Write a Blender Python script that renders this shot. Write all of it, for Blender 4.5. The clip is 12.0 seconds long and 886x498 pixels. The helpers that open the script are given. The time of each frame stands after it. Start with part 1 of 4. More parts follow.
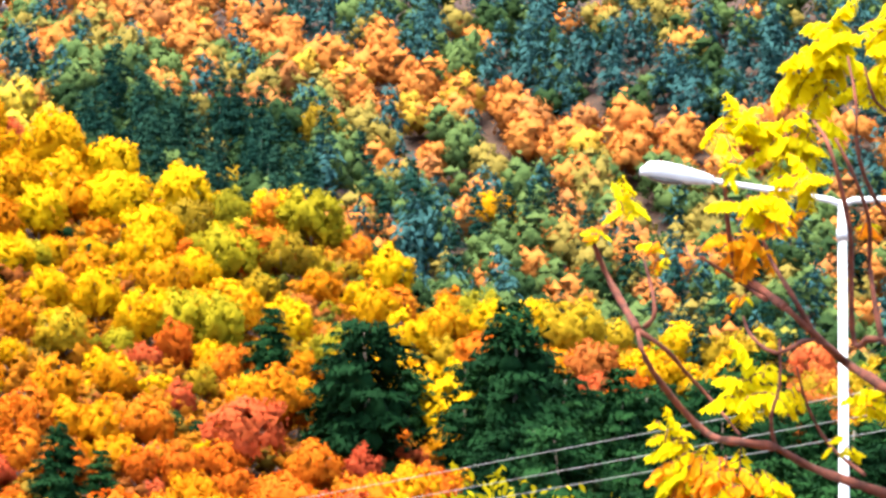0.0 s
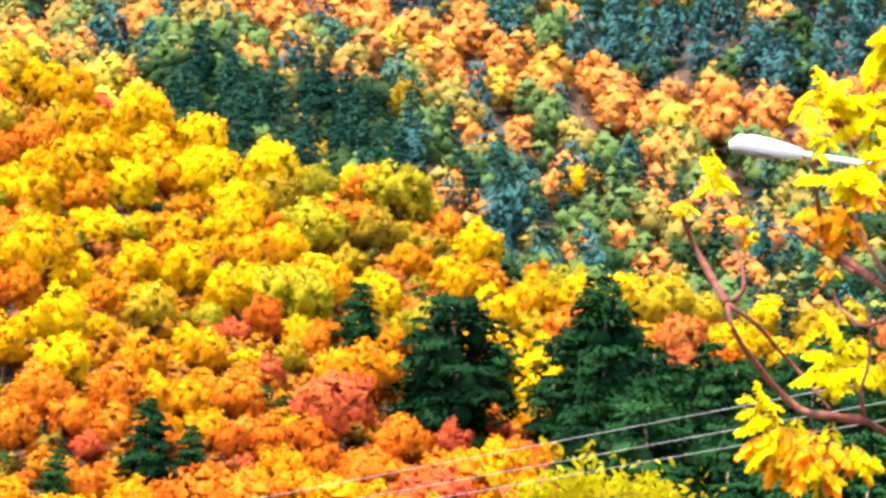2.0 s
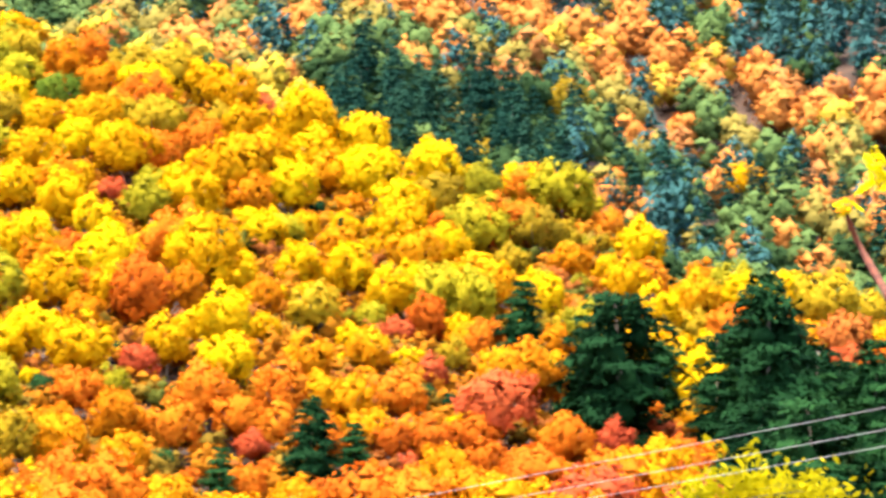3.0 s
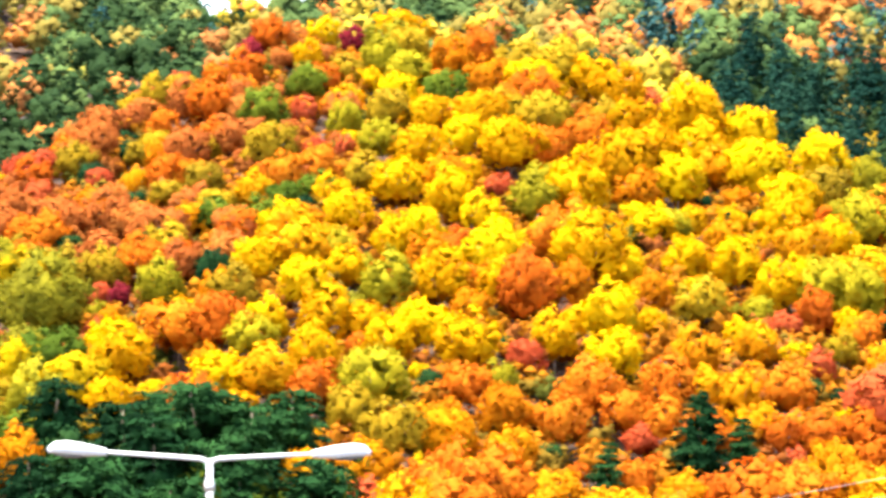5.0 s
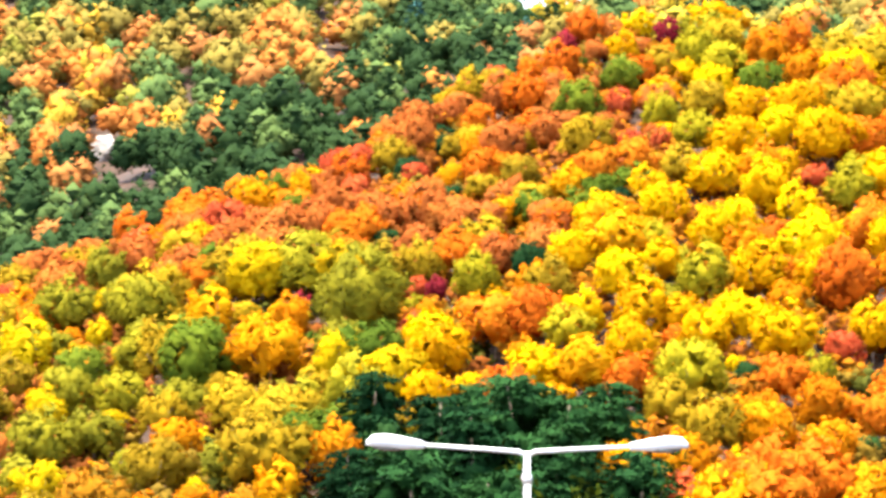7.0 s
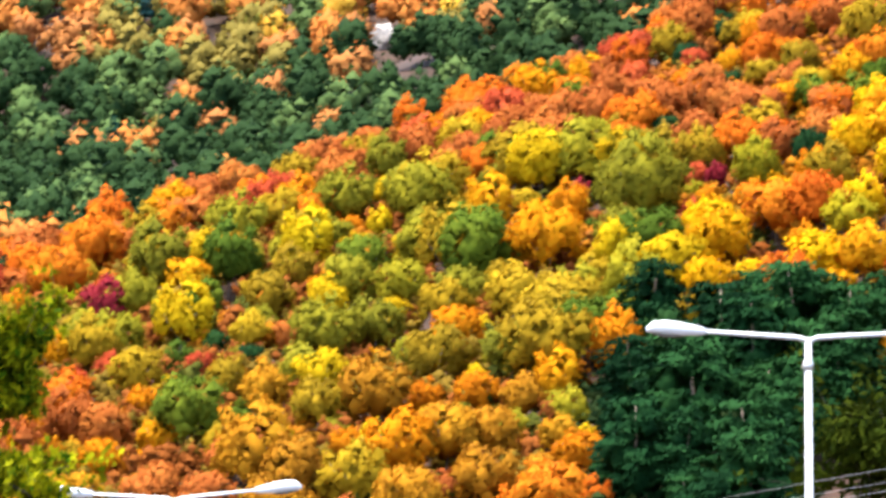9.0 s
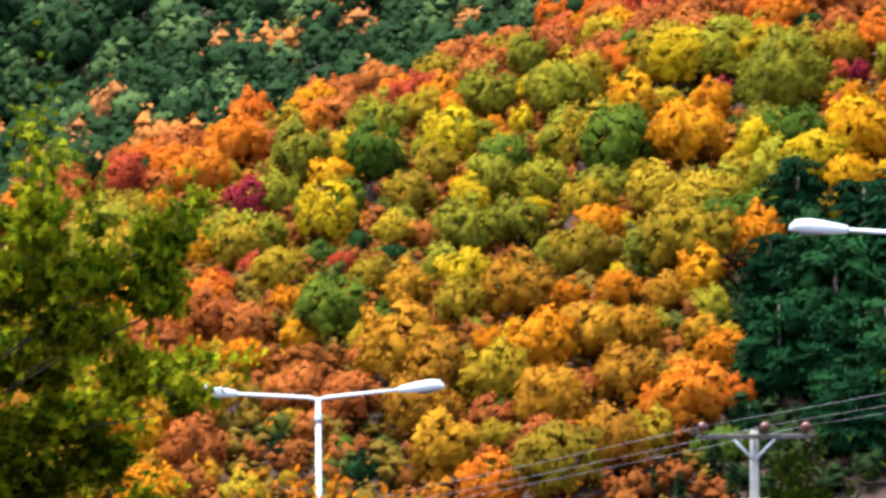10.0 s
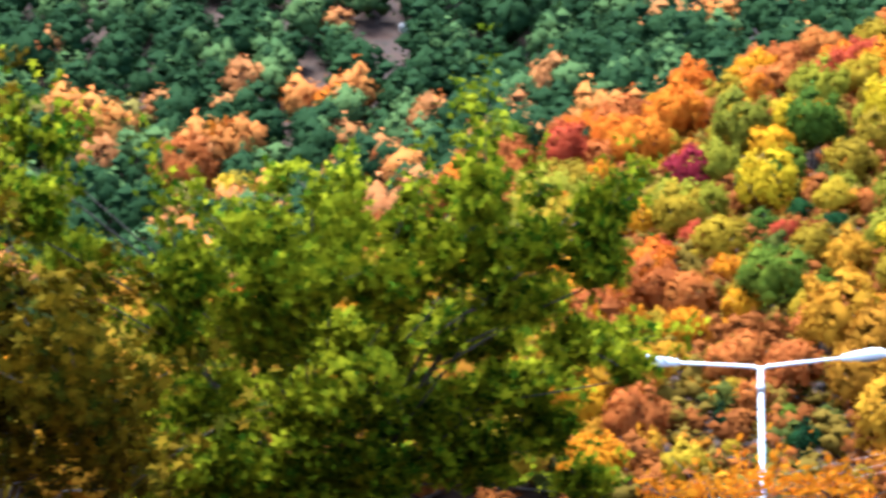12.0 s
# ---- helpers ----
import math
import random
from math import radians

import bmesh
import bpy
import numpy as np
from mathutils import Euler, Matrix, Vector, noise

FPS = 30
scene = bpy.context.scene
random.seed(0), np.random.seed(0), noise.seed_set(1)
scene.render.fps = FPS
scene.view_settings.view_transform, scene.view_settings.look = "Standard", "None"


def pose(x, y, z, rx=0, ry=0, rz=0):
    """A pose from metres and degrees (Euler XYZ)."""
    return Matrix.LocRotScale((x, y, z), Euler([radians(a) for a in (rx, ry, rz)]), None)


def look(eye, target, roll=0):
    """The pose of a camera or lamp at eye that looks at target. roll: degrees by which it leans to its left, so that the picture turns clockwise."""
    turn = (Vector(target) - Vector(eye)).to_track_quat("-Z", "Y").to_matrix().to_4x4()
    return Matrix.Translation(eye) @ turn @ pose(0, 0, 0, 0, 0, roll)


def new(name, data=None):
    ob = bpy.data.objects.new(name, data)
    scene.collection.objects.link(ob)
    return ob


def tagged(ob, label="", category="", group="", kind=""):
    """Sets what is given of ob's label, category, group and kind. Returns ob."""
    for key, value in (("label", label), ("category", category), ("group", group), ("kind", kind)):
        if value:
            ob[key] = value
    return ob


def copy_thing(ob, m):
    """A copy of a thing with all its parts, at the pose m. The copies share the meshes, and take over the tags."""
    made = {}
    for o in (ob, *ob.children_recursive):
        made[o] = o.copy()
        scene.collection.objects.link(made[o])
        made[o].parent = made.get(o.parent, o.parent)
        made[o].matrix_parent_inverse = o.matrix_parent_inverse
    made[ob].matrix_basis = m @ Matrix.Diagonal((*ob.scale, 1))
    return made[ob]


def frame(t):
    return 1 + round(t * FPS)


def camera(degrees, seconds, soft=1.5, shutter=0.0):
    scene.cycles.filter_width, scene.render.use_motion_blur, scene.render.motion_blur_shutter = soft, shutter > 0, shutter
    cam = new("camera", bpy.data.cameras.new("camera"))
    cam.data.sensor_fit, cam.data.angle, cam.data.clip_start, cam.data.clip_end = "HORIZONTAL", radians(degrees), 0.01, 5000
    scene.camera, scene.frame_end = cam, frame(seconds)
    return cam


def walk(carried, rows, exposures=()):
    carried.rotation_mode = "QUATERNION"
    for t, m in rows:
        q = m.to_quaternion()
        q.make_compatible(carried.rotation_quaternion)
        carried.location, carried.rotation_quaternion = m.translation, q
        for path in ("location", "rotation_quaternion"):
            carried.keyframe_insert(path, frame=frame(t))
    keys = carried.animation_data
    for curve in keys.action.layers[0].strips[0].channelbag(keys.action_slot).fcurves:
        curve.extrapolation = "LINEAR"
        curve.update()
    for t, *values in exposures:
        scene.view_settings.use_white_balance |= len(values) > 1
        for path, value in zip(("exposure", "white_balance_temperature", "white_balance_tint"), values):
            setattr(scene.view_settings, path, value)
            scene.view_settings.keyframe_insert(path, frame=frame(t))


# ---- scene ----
cam = camera(14.0, 12.0, soft=3.0, shutter=0.4)


def aim(yaw, pitch, roll):
    """The camera stands still at eye height and turns."""
    return pose(0, 0, 14.0) @ pose(0, 0, 0, 0, 0, yaw) @ pose(0, 0, 0, 90 + pitch, 0, 0) @ pose(0, 0, 0, 0, 0, -roll)


PATH = [
    (0, aim(0.000, 3.551, -0.012)),
    (0.5, aim(0.072, 3.441, 0.009)),
    (1, aim(0.269, 3.320, 0.039)),
    (1.5, aim(0.663, 3.217, 0.039)),
    (2, aim(1.411, 3.146, 0.078)),
    (2.5, aim(2.527, 3.134, 0.108)),
    (3, aim(3.994, 3.119, 0.136)),
    (3.2, aim(4.613, 3.097, 0.061)),
    (4.8, aim(9.535, 3.051, 0.078)),
    (5, aim(10.140, 3.051, 0.087)),
    (5.5, aim(11.561, 3.038, 0.094)),
    (6, aim(12.849, 3.028, 0.141)),
    (6.5, aim(14.028, 3.017, 0.130)),
    (6.7, aim(14.485, 3.004, 0.146)),
    (8.3, aim(18.039, 2.238, 0.236)),
    (8.5, aim(18.474, 1.972, 0.220)),
    (9, aim(19.607, 1.170, 0.336)),
    (9.5, aim(20.743, 0.326, 0.434)),
    (10, aim(21.873, -0.409, 0.536)),
    (10.5, aim(23.032, -0.839, 0.662)),
    (11, aim(24.531, -0.968, 0.812)),
    (11.5, aim(26.484, -0.905, 0.931)),
    (12, aim(28.876, -0.801, 1.074)),
]
EXPOSURES = [(0.0, 2.3, 7000, 11), (1.5, 2.45, 7100, 11), (3.2, 2.55, 7200, 10), (6.7, 2.55, 7400, 9), (8.3, 2.95, 7300, 10), (8.55, 2.9, 7200, 10), (8.8, 2.3, 6850, 10), (9.0, 2.05, 6750, 10), (9.6, 1.75, 6250, 10), (11.0, 1.6, 6050, 10), (12.0, 2.12, 5400, 7)]
walk(cam, PATH, EXPOSURES)

# ---- light: bright overcast sky with a wide, weak sun ----
world = bpy.data.worlds.new("overcast_sky")
scene.world = world
world.use_nodes = True
wn = world.node_tree.nodes
sky = wn.new("ShaderNodeTexSky")
sky.sky_type, sky.sun_disc = "NISHITA", False
sky.sun_elevation, sky.sun_rotation = radians(77), radians(245)
sky.air_density, sky.dust_density = 1.0, 3.0
wn["Background"].inputs["Strength"].default_value = 0.15
world.node_tree.links.new(sky.outputs["Color"], wn["Background"].inputs["Color"])
sun = new("sun", bpy.data.lights.new("sun", "SUN"))
sun.data.energy, sun.data.angle, sun.data.color = 2.6, radians(28), (1.0, 0.95, 0.86)
sun.matrix_world = look((0, 0, 0), (-math.sin(radians(245)) * math.cos(radians(77)), -math.cos(radians(245)) * math.cos(radians(77)), -math.sin(radians(77))))


# ---- materials ----
def nodes_of(name):
    m = bpy.data.materials.new(name)
    m.use_nodes = True
    nt = m.node_tree
    return m, nt, nt.nodes["Principled BSDF"], nt.nodes, nt.links


def leaf_material(name, dark, mid, light, noise_scale=1.6, through_light=0.3, object_random=True, grain=24.0, leaf_var=0.16):
    """Foliage: each tree takes its own tone, each leaf and clump varies round it."""
    m, nt, bsdf, n, l = nodes_of(name)
    info, geo, tc = n.new("ShaderNodeObjectInfo"), n.new("ShaderNodeNewGeometry"), n.new("ShaderNodeTexCoord")
    clump = n.new("ShaderNodeTexNoise")
    clump.inputs["Scale"].default_value, clump.inputs["Detail"].default_value = noise_scale, 2.0
    l.new(tc.outputs["Object"], clump.inputs["Vector"])
    a = n.new("ShaderNodeMath"); a.operation = "MULTIPLY_ADD"
    l.new(geo.outputs["Random Per Island"], a.inputs[0]); a.inputs[1].default_value, a.inputs[2].default_value = leaf_var, -0.5 * leaf_var
    b = n.new("ShaderNodeMath"); b.operation = "MULTIPLY_ADD"
    l.new(clump.outputs["Fac"], b.inputs[0]); b.inputs[1].default_value = 0.9
    l.new(a.outputs[0], b.inputs[2])
    fine = n.new("ShaderNodeTexNoise")
    fine.inputs["Scale"].default_value, fine.inputs["Detail"].default_value = grain, 3.0
    l.new(tc.outputs["Object"], fine.inputs["Vector"])
    g = n.new("ShaderNodeMath"); g.operation = "MULTIPLY_ADD"
    l.new(fine.outputs["Fac"], g.inputs[0]); g.inputs[1].default_value = 0.45
    l.new(b.outputs[0], g.inputs[2])
    bp = n.new("ShaderNodeBump"); bp.inputs["Strength"].default_value, bp.inputs["Distance"].default_value = 0.4, 1.0 / grain
    l.new(fine.outputs["Fac"], bp.inputs["Height"]); l.new(bp.outputs[0], bsdf.inputs["Normal"])
    c = n.new("ShaderNodeMath"); c.operation = "MULTIPLY_ADD"
    if object_random:
        l.new(info.outputs["Random"], c.inputs[0])
    c.inputs[1].default_value = 0.7
    l.new(g.outputs[0], c.inputs[2])
    d = n.new("ShaderNodeMath"); d.operation = "ADD"
    l.new(c.outputs[0], d.inputs[0]); d.inputs[1].default_value = -0.5 if object_random else -0.17
    ramp = n.new("ShaderNodeValToRGB")
    ramp.color_ramp.elements[0].position, ramp.color_ramp.elements[0].color = 0.0, (*dark, 1)
    ramp.color_ramp.elements[1].position, ramp.color_ramp.elements[1].color = 1.0, (*light, 1)
    e = ramp.color_ramp.elements.new(0.5); e.color = (*mid, 1)
    l.new(d.outputs[0], ramp.inputs[0])
    l.new(ramp.outputs[0], bsdf.inputs["Base Color"])
    bsdf.inputs["Roughness"].default_value = 0.75
    bsdf.inputs["Specular IOR Level"].default_value = 0.02
    tr, mix = n.new("ShaderNodeBsdfTranslucent"), n.new("ShaderNodeMixShader")
    l.new(ramp.outputs[0], tr.inputs["Color"])
    mix.inputs[0].default_value = through_light
    l.new(bsdf.outputs[0], mix.inputs[1]); l.new(tr.outputs[0], mix.inputs[2])
    l.new(mix.outputs[0], n["Material Output"].inputs["Surface"])
    return m


def rough_material(name, c1, c2, scale, roughness=0.85, metallic=0.0, bump=0.3):
    m, nt, bsdf, n, l = nodes_of(name)
    tc, big, fine = n.new("ShaderNodeTexCoord"), n.new("ShaderNodeTexNoise"), n.new("ShaderNodeTexNoise")
    big.inputs["Scale"].default_value, big.inputs["Detail"].default_value = scale, 6
    fine.inputs["Scale"].default_value, fine.inputs["Detail"].default_value = scale * 9, 4
    l.new(tc.outputs["Object"], big.inputs["Vector"]); l.new(tc.outputs["Object"], fine.inputs["Vector"])
    add = n.new("ShaderNodeMath"); add.operation = "MULTIPLY_ADD"
    l.new(fine.outputs["Fac"], add.inputs[0]); add.inputs[1].default_value = 0.5
    l.new(big.outputs["Fac"], add.inputs[2])
    ramp = n.new("ShaderNodeValToRGB")
    ramp.color_ramp.elements[0].position, ramp.color_ramp.elements[0].color = 0.5, (*c1, 1)
    ramp.color_ramp.elements[1].position, ramp.color_ramp.elements[1].color = 1.0, (*c2, 1)
    l.new(add.outputs[0], ramp.inputs[0]); l.new(ramp.outputs[0], bsdf.inputs["Base Color"])
    bp = n.new("ShaderNodeBump"); bp.inputs["Strength"].default_value = bump
    l.new(add.outputs[0], bp.inputs["Height"]); l.new(bp.outputs[0], bsdf.inputs["Normal"])
    bsdf.inputs["Roughness"].default_value, bsdf.inputs["Metallic"].default_value = roughness, metallic
    return m


LEAF = {
    "yellow": leaf_material("yellow_leaves", (0.48, 0.20, 0.005), (0.64, 0.345, 0.007), (0.68, 0.47, 0.010)),
    "gold": leaf_material("golden_leaves", (0.46, 0.135, 0.007), (0.62, 0.235, 0.008), (0.66, 0.35, 0.010)),
    "orange": leaf_material("orange_leaves", (0.42, 0.085, 0.010), (0.60, 0.145, 0.012), (0.64, 0.23, 0.016)),
    "rust": leaf_material("rust_leaves", (0.31, 0.080, 0.020), (0.43, 0.125, 0.028), (0.52, 0.185, 0.036)),
    "crimson": leaf_material("crimson_leaves", (0.32, 0.045, 0.020), (0.47, 0.080, 0.030), (0.54, 0.12, 0.036)),
    "magenta": leaf_material("wine_red_leaves", (0.14, 0.012, 0.022), (0.26, 0.022, 0.035), (0.34, 0.04, 0.05)),
    "lime": leaf_material("yellow_green_leaves", (0.16, 0.15, 0.012), (0.30, 0.26, 0.014), (0.44, 0.36, 0.018)),
    "straw": leaf_material("yellow_olive_leaves", (0.36, 0.225, 0.007), (0.53, 0.355, 0.009), (0.61, 0.445, 0.012)),
    "moss": leaf_material("turning_green_leaves", (0.13, 0.13, 0.014), (0.24, 0.22, 0.017), (0.38, 0.325, 0.02)),
    "amber": leaf_material("brown_gold_leaves", (0.30, 0.13, 0.012), (0.45, 0.205, 0.014), (0.55, 0.29, 0.018)),
    "khaki": leaf_material("olive_gold_leaves", (0.20, 0.135, 0.012), (0.36, 0.235, 0.014), (0.47, 0.32, 0.018)),
    "green": leaf_material("green_leaves", (0.032, 0.065, 0.010), (0.075, 0.125, 0.013), (0.16, 0.20, 0.018)),
    "evergreen": leaf_material("evergreen_leaves", (0.003, 0.016, 0.006), (0.008, 0.032, 0.010), (0.022, 0.060, 0.014), through_light=0.08),
    "pine": leaf_material("pine_needles", (0.002, 0.014, 0.005), (0.006, 0.032, 0.010), (0.017, 0.064, 0.017), through_light=0.04),
    "blue_pine": leaf_material("blue_green_needles", (0.003, 0.022, 0.017), (0.007, 0.038, 0.028), (0.018, 0.060, 0.038), through_light=0.06),
    "cypress": leaf_material("cypress_needles", (0.004, 0.014, 0.006), (0.009, 0.027, 0.009), (0.02, 0.045, 0.014), through_light=0.06),
}
BARK = rough_material("grey_brown_bark", (0.12, 0.095, 0.08), (0.32, 0.27, 0.23), 3.0)
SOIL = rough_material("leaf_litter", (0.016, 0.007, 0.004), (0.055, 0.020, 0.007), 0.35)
PAINT = rough_material("white_enamelled_metal", (0.70, 0.745, 0.79), (0.80, 0.845, 0.88), 2.0, 0.35, 0.0, 0.02)
GALV = rough_material("galvanised_steel", (0.52, 0.54, 0.56), (0.72, 0.74, 0.76), 4.0, 0.4, 0.4, 0.05)
LENS = rough_material("lamp_lens", (0.10, 0.095, 0.085), (0.16, 0.15, 0.135), 5.0, 0.15, 0.0, 0.02)
ROCK = rough_material("pale_limestone", (0.20, 0.18, 0.165), (0.46, 0.44, 0.42), 0.6, 0.9, 0.0, 0.6)

# ---- the lie of the land, by bearing (degrees to the left of the first view) and distance from the eye ----
EYE = 14.0
CREST_A = [-12, -6, -3, -0.8, 0.6, 1.6, 3.7, 5.5, 8.1, 10.3, 12.3, 13.2, 15.0, 16.8, 18.6, 19.7, 22.8, 25.5, 27.8, 30.2, 34, 40]
CREST_E = [1.2, 1.7, 2.3, 2.5, 3.0, 3.9, 4.4, 5.1, 5.9, 6.4, 6.6, 6.3, 5.4, 4.4, 3.8, 3.55, 2.5, 1.7, 1.1, -0.6, -2.2, -3.0]
BAND_A = [-12, -3, 0.5, 2, 4, 6, 8, 10, 13, 15.7, 17.9, 20.4, 22.8, 24.4, 26.1, 27.9, 30.2, 34, 40]
BAND_E = [3.0, 3.6, 4.4, 5.4, 6.0, 6.3, 6.4, 6.6, 6.8, 6.1, 5.3, 4.7, 3.7, 3.0, 2.4, 1.7, 0.7, -0.8, -2.0]
BACK_A = [-12, 0, 9.5, 12, 13.4, 15, 18, 30, 40]
BACK_E = [9.5, 9.0, 7.6, 7.05, 6.5, 7.3, 8.2, 8.0, 7.5]
TREE_LIFT = 4.5


def fade(az):
    """1 over the slope that is looked at, 0 far round to the sides and behind."""
    return float(np.clip(1.0 - max(-20.0 - az, az - 48.0, 0.0) / 60.0, 0.0, 1.0))


def profile(az):
    """Distances and ground heights (over the eye's level) along one bearing."""
    k = fade(az)
    c1, c2, c3 = (np.interp(az, a, e) for a, e in ((CREST_A, CREST_E), (BAND_A, BAND_E), (BACK_A, BACK_E)))
    c2 = max(c2, c1 + 0.25)
    r1 = 330 + 16.0 * (c1 + 3.0)
    r2 = r1 + 95
    z1, z2 = r1 * math.tan(radians(c1)) - TREE_LIFT, r2 * math.tan(radians(c2)) - TREE_LIFT
    zb, zt = (r2 + 110) * math.tan(radians(c2)) - 16, 830 * math.tan(radians(c3)) - 6
    rs = [0, 8, 35, 46, 62, 120, 250, r1, r1 + 38, r2, r2 + 45, r2 + 110, 830, 1500, 2500, 4500]
    zs = [-1.6, -2.0, -6.6, -9.3, -12.1, -18, -24.5, z1, z1 - 2.5, z2, z2 - 9, zb, zt, zt - 60, zt - 160, -60]
    base = [-1.6, -2.0, -6.6, -9.3, -12.1, -18, -24.5, -20, -18, -16, -14, -10, 20, 30, 20, -60]
    return rs, [b + (z - b) * k for z, b in zip(zs, base)]


def ground_z(az, r):
    rs, zs = profile(az)
    x, y = -math.sin(radians(az)) * r, math.cos(radians(az)) * r
    rough = noise.noise((x * 0.012, y * 0.012, 3.1)) * 2.0 * min(1.0, max(0.0, (r - 90) / 200))
    return EYE + float(np.interp(r, rs, zs)) + rough


def spot(az, r, lift=0.0):
    return Vector((-math.sin(radians(az)) * r, math.cos(radians(az)) * r, ground_z(az, r) + lift))


def sight(az, el, r):
    """The place seen at that bearing and elevation, r metres off."""
    return Vector((-math.sin(radians(az)) * r, math.cos(radians(az)) * r, EYE + r * math.tan(radians(el))))


def make_ground():
    azs = [*np.arange(-180, -20, 8.0), *np.arange(-20, 48, 0.5), *np.arange(48, 180, 8.0)]
    rs = [2, 6, 12, 20, 28, 36, 45, 54, 64, 80, 100, 125, 155, 190, 225, *np.arange(250, 760, 9.0), *np.arange(770, 1180, 25.0), 1250, 1400, 1700, 2100, 2700, 3400, 4500]
    verts = [(0, 0, EYE - 1.6)] + [tuple(spot(a, r)) for a in azs for r in rs]
    na, nr, faces = len(azs), len(rs), []
    for i in range(na):
        j = (i + 1) % na
        faces.append((0, 1 + j * nr, 1 + i * nr)[::-1])
        for k in range(nr - 1):
            faces.append((1 + i * nr + k, 1 + i * nr + k + 1, 1 + j * nr + k + 1, 1 + j * nr + k))
    me = bpy.data.meshes.new("ground")
    me.from_pydata(verts, [], faces)
    me.polygons.foreach_set("use_smooth", [True] * len(faces))
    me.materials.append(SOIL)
    return tagged(new("ground", me), "wooded hillside covered in brown leaf litter", "ground", kind="structure")


make_ground()


# ---- meshes ----
def part(name, bm, material, parent, label=""):
    me = bpy.data.meshes.new(name)
    bm.to_mesh(me)
    bm.free()
    me.materials.append(material)
    ob = new(name, me)
    ob.parent = parent
    return tagged(ob, label)


def tube(bm, pts, radii, sides=8):
    """A tapered tube along the points."""
    rings = []
    for i, p in enumerate(pts):
        d = (Vector(pts[min(i + 1, len(pts) - 1)]) - Vector(pts[max(i - 1, 0)])).normalized()
        q = d.to_track_quat("Z", "Y")
        rings.append([bm.verts.new(Vector(p) + q @ Vector((math.cos(a) * radii[i], math.sin(a) * radii[i], 0))) for a in [math.tau * k / sides for k in range(sides)]])
    for a, b in zip(rings, rings[1:]):
        for k in range(sides):
            f = bm.faces.new((a[k], a[(k + 1) % sides], b[(k + 1) % sides], b[k]))
            f.smooth = True
    bm.faces.new(rings[0][::-1]); bm.faces.new(rings[-1])


GOLD = (1 + 5 ** 0.5) / 2
PUFF_V = np.array([(-1, GOLD, 0), (1, GOLD, 0), (-1, -GOLD, 0), (1, -GOLD, 0), (0, -1, GOLD), (0, 1, GOLD), (0, -1, -GOLD), (0, 1, -GOLD), (GOLD, 0, -1), (GOLD, 0, 1), (-GOLD, 0, -1), (-GOLD, 0, 1)], float) / math.hypot(1, GOLD)
PUFF_F = np.array([(0, 11, 5), (0, 5, 1), (0, 1, 7), (0, 7, 10), (0, 10, 11), (1, 5, 9), (5, 11, 4), (11, 10, 2), (10, 7, 6), (7, 1, 8), (3, 9, 4), (3, 4, 2), (3, 2, 6), (3, 6, 8), (3, 8, 9), (4, 9, 5), (2, 4, 11), (6, 2, 10), (8, 6, 7), (9, 8, 1)])
TUFT_V = np.array([(1, 0, 0), (0, 1, 0), (-1, 0, 0), (0, -1, 0), (0, 0, 1), (0, 0, -1)], float)
TUFT_F = np.array([(0, 1, 4), (1, 2, 4), (2, 3, 4), (3, 0, 4), (1, 0, 5), (2, 1, 5), (3, 2, 5), (0, 3, 5)])


def unit(v):
    return v / np.maximum(np.linalg.norm(v, axis=-1, keepdims=True), 1e-6)


def leaves(centres, normals, facing, sizes, rng, stretch=1.25, along=None):
    """Pointed leaves, one island each, that take the light as their clump faces: corners, triangles and facings."""
    n = len(centres)
    normals = unit(normals)
    t = rng.normal(size=(n, 3)) if along is None else along + rng.normal(size=(n, 3)) * 0.25
    t = unit(t - normals * (t * normals).sum(1, keepdims=True))
    b = np.cross(normals, t)
    s = sizes[:, None] * 0.5
    v = np.stack([centres - t * s * stretch - b * s, centres - t * s * stretch + b * s, centres + t * s * stretch], axis=1).reshape(-1, 3)
    return v, np.arange(n)[:, None] * 3 + np.array([[0, 2, 1]]), np.repeat(unit(facing), 3, axis=0)


def lobes(centres, radii, rng, squash=0.85, fine=True):
    """Uneven puffs of foliage."""
    pv, pf = (PUFF_V, PUFF_F) if fine else (TUFT_V, TUFT_F)
    n, m = len(centres), len(pv)
    turn = rng.uniform(0, math.tau, n)
    c, k = np.cos(turn)[:, None], np.sin(turn)[:, None]
    x, y, z = pv.T
    d = np.stack([c * x - k * y, k * x + c * y, np.broadcast_to(z, (n, m)) * squash], 2)
    v = d * (radii[:, None, None] * rng.uniform(0.78, 1.25, (n, m, 1))) + centres[:, None]
    f = pf[None] + (np.arange(n) * m)[:, None, None]
    return v.reshape(-1, 3), f.reshape(-1, 3), unit(d).reshape(-1, 3)


def joined(*pieces):
    """Pieces (corners, triangles and, where all have them, facings) as one body."""
    vs, fs, k = [], [], 0
    for p in pieces:
        vs.append(p[0]); fs.append(p[1] + k); k += len(p[0])
    body = (np.concatenate(vs), np.concatenate(fs))
    return body + (np.concatenate([p[2] for p in pieces]),) if all(len(p) > 2 for p in pieces) else body


def moved(piece, turn, width, tall, place):
    """A copy of a crown, turned, sized and set down."""
    c, s = math.cos(turn), math.sin(turn)
    rot = np.array([[c, -s, 0], [s, c, 0], [0, 0, 1]]).T
    return (piece[0] @ rot * np.array([width, width, width * tall]) + np.array(place), piece[1], piece[2] @ rot)


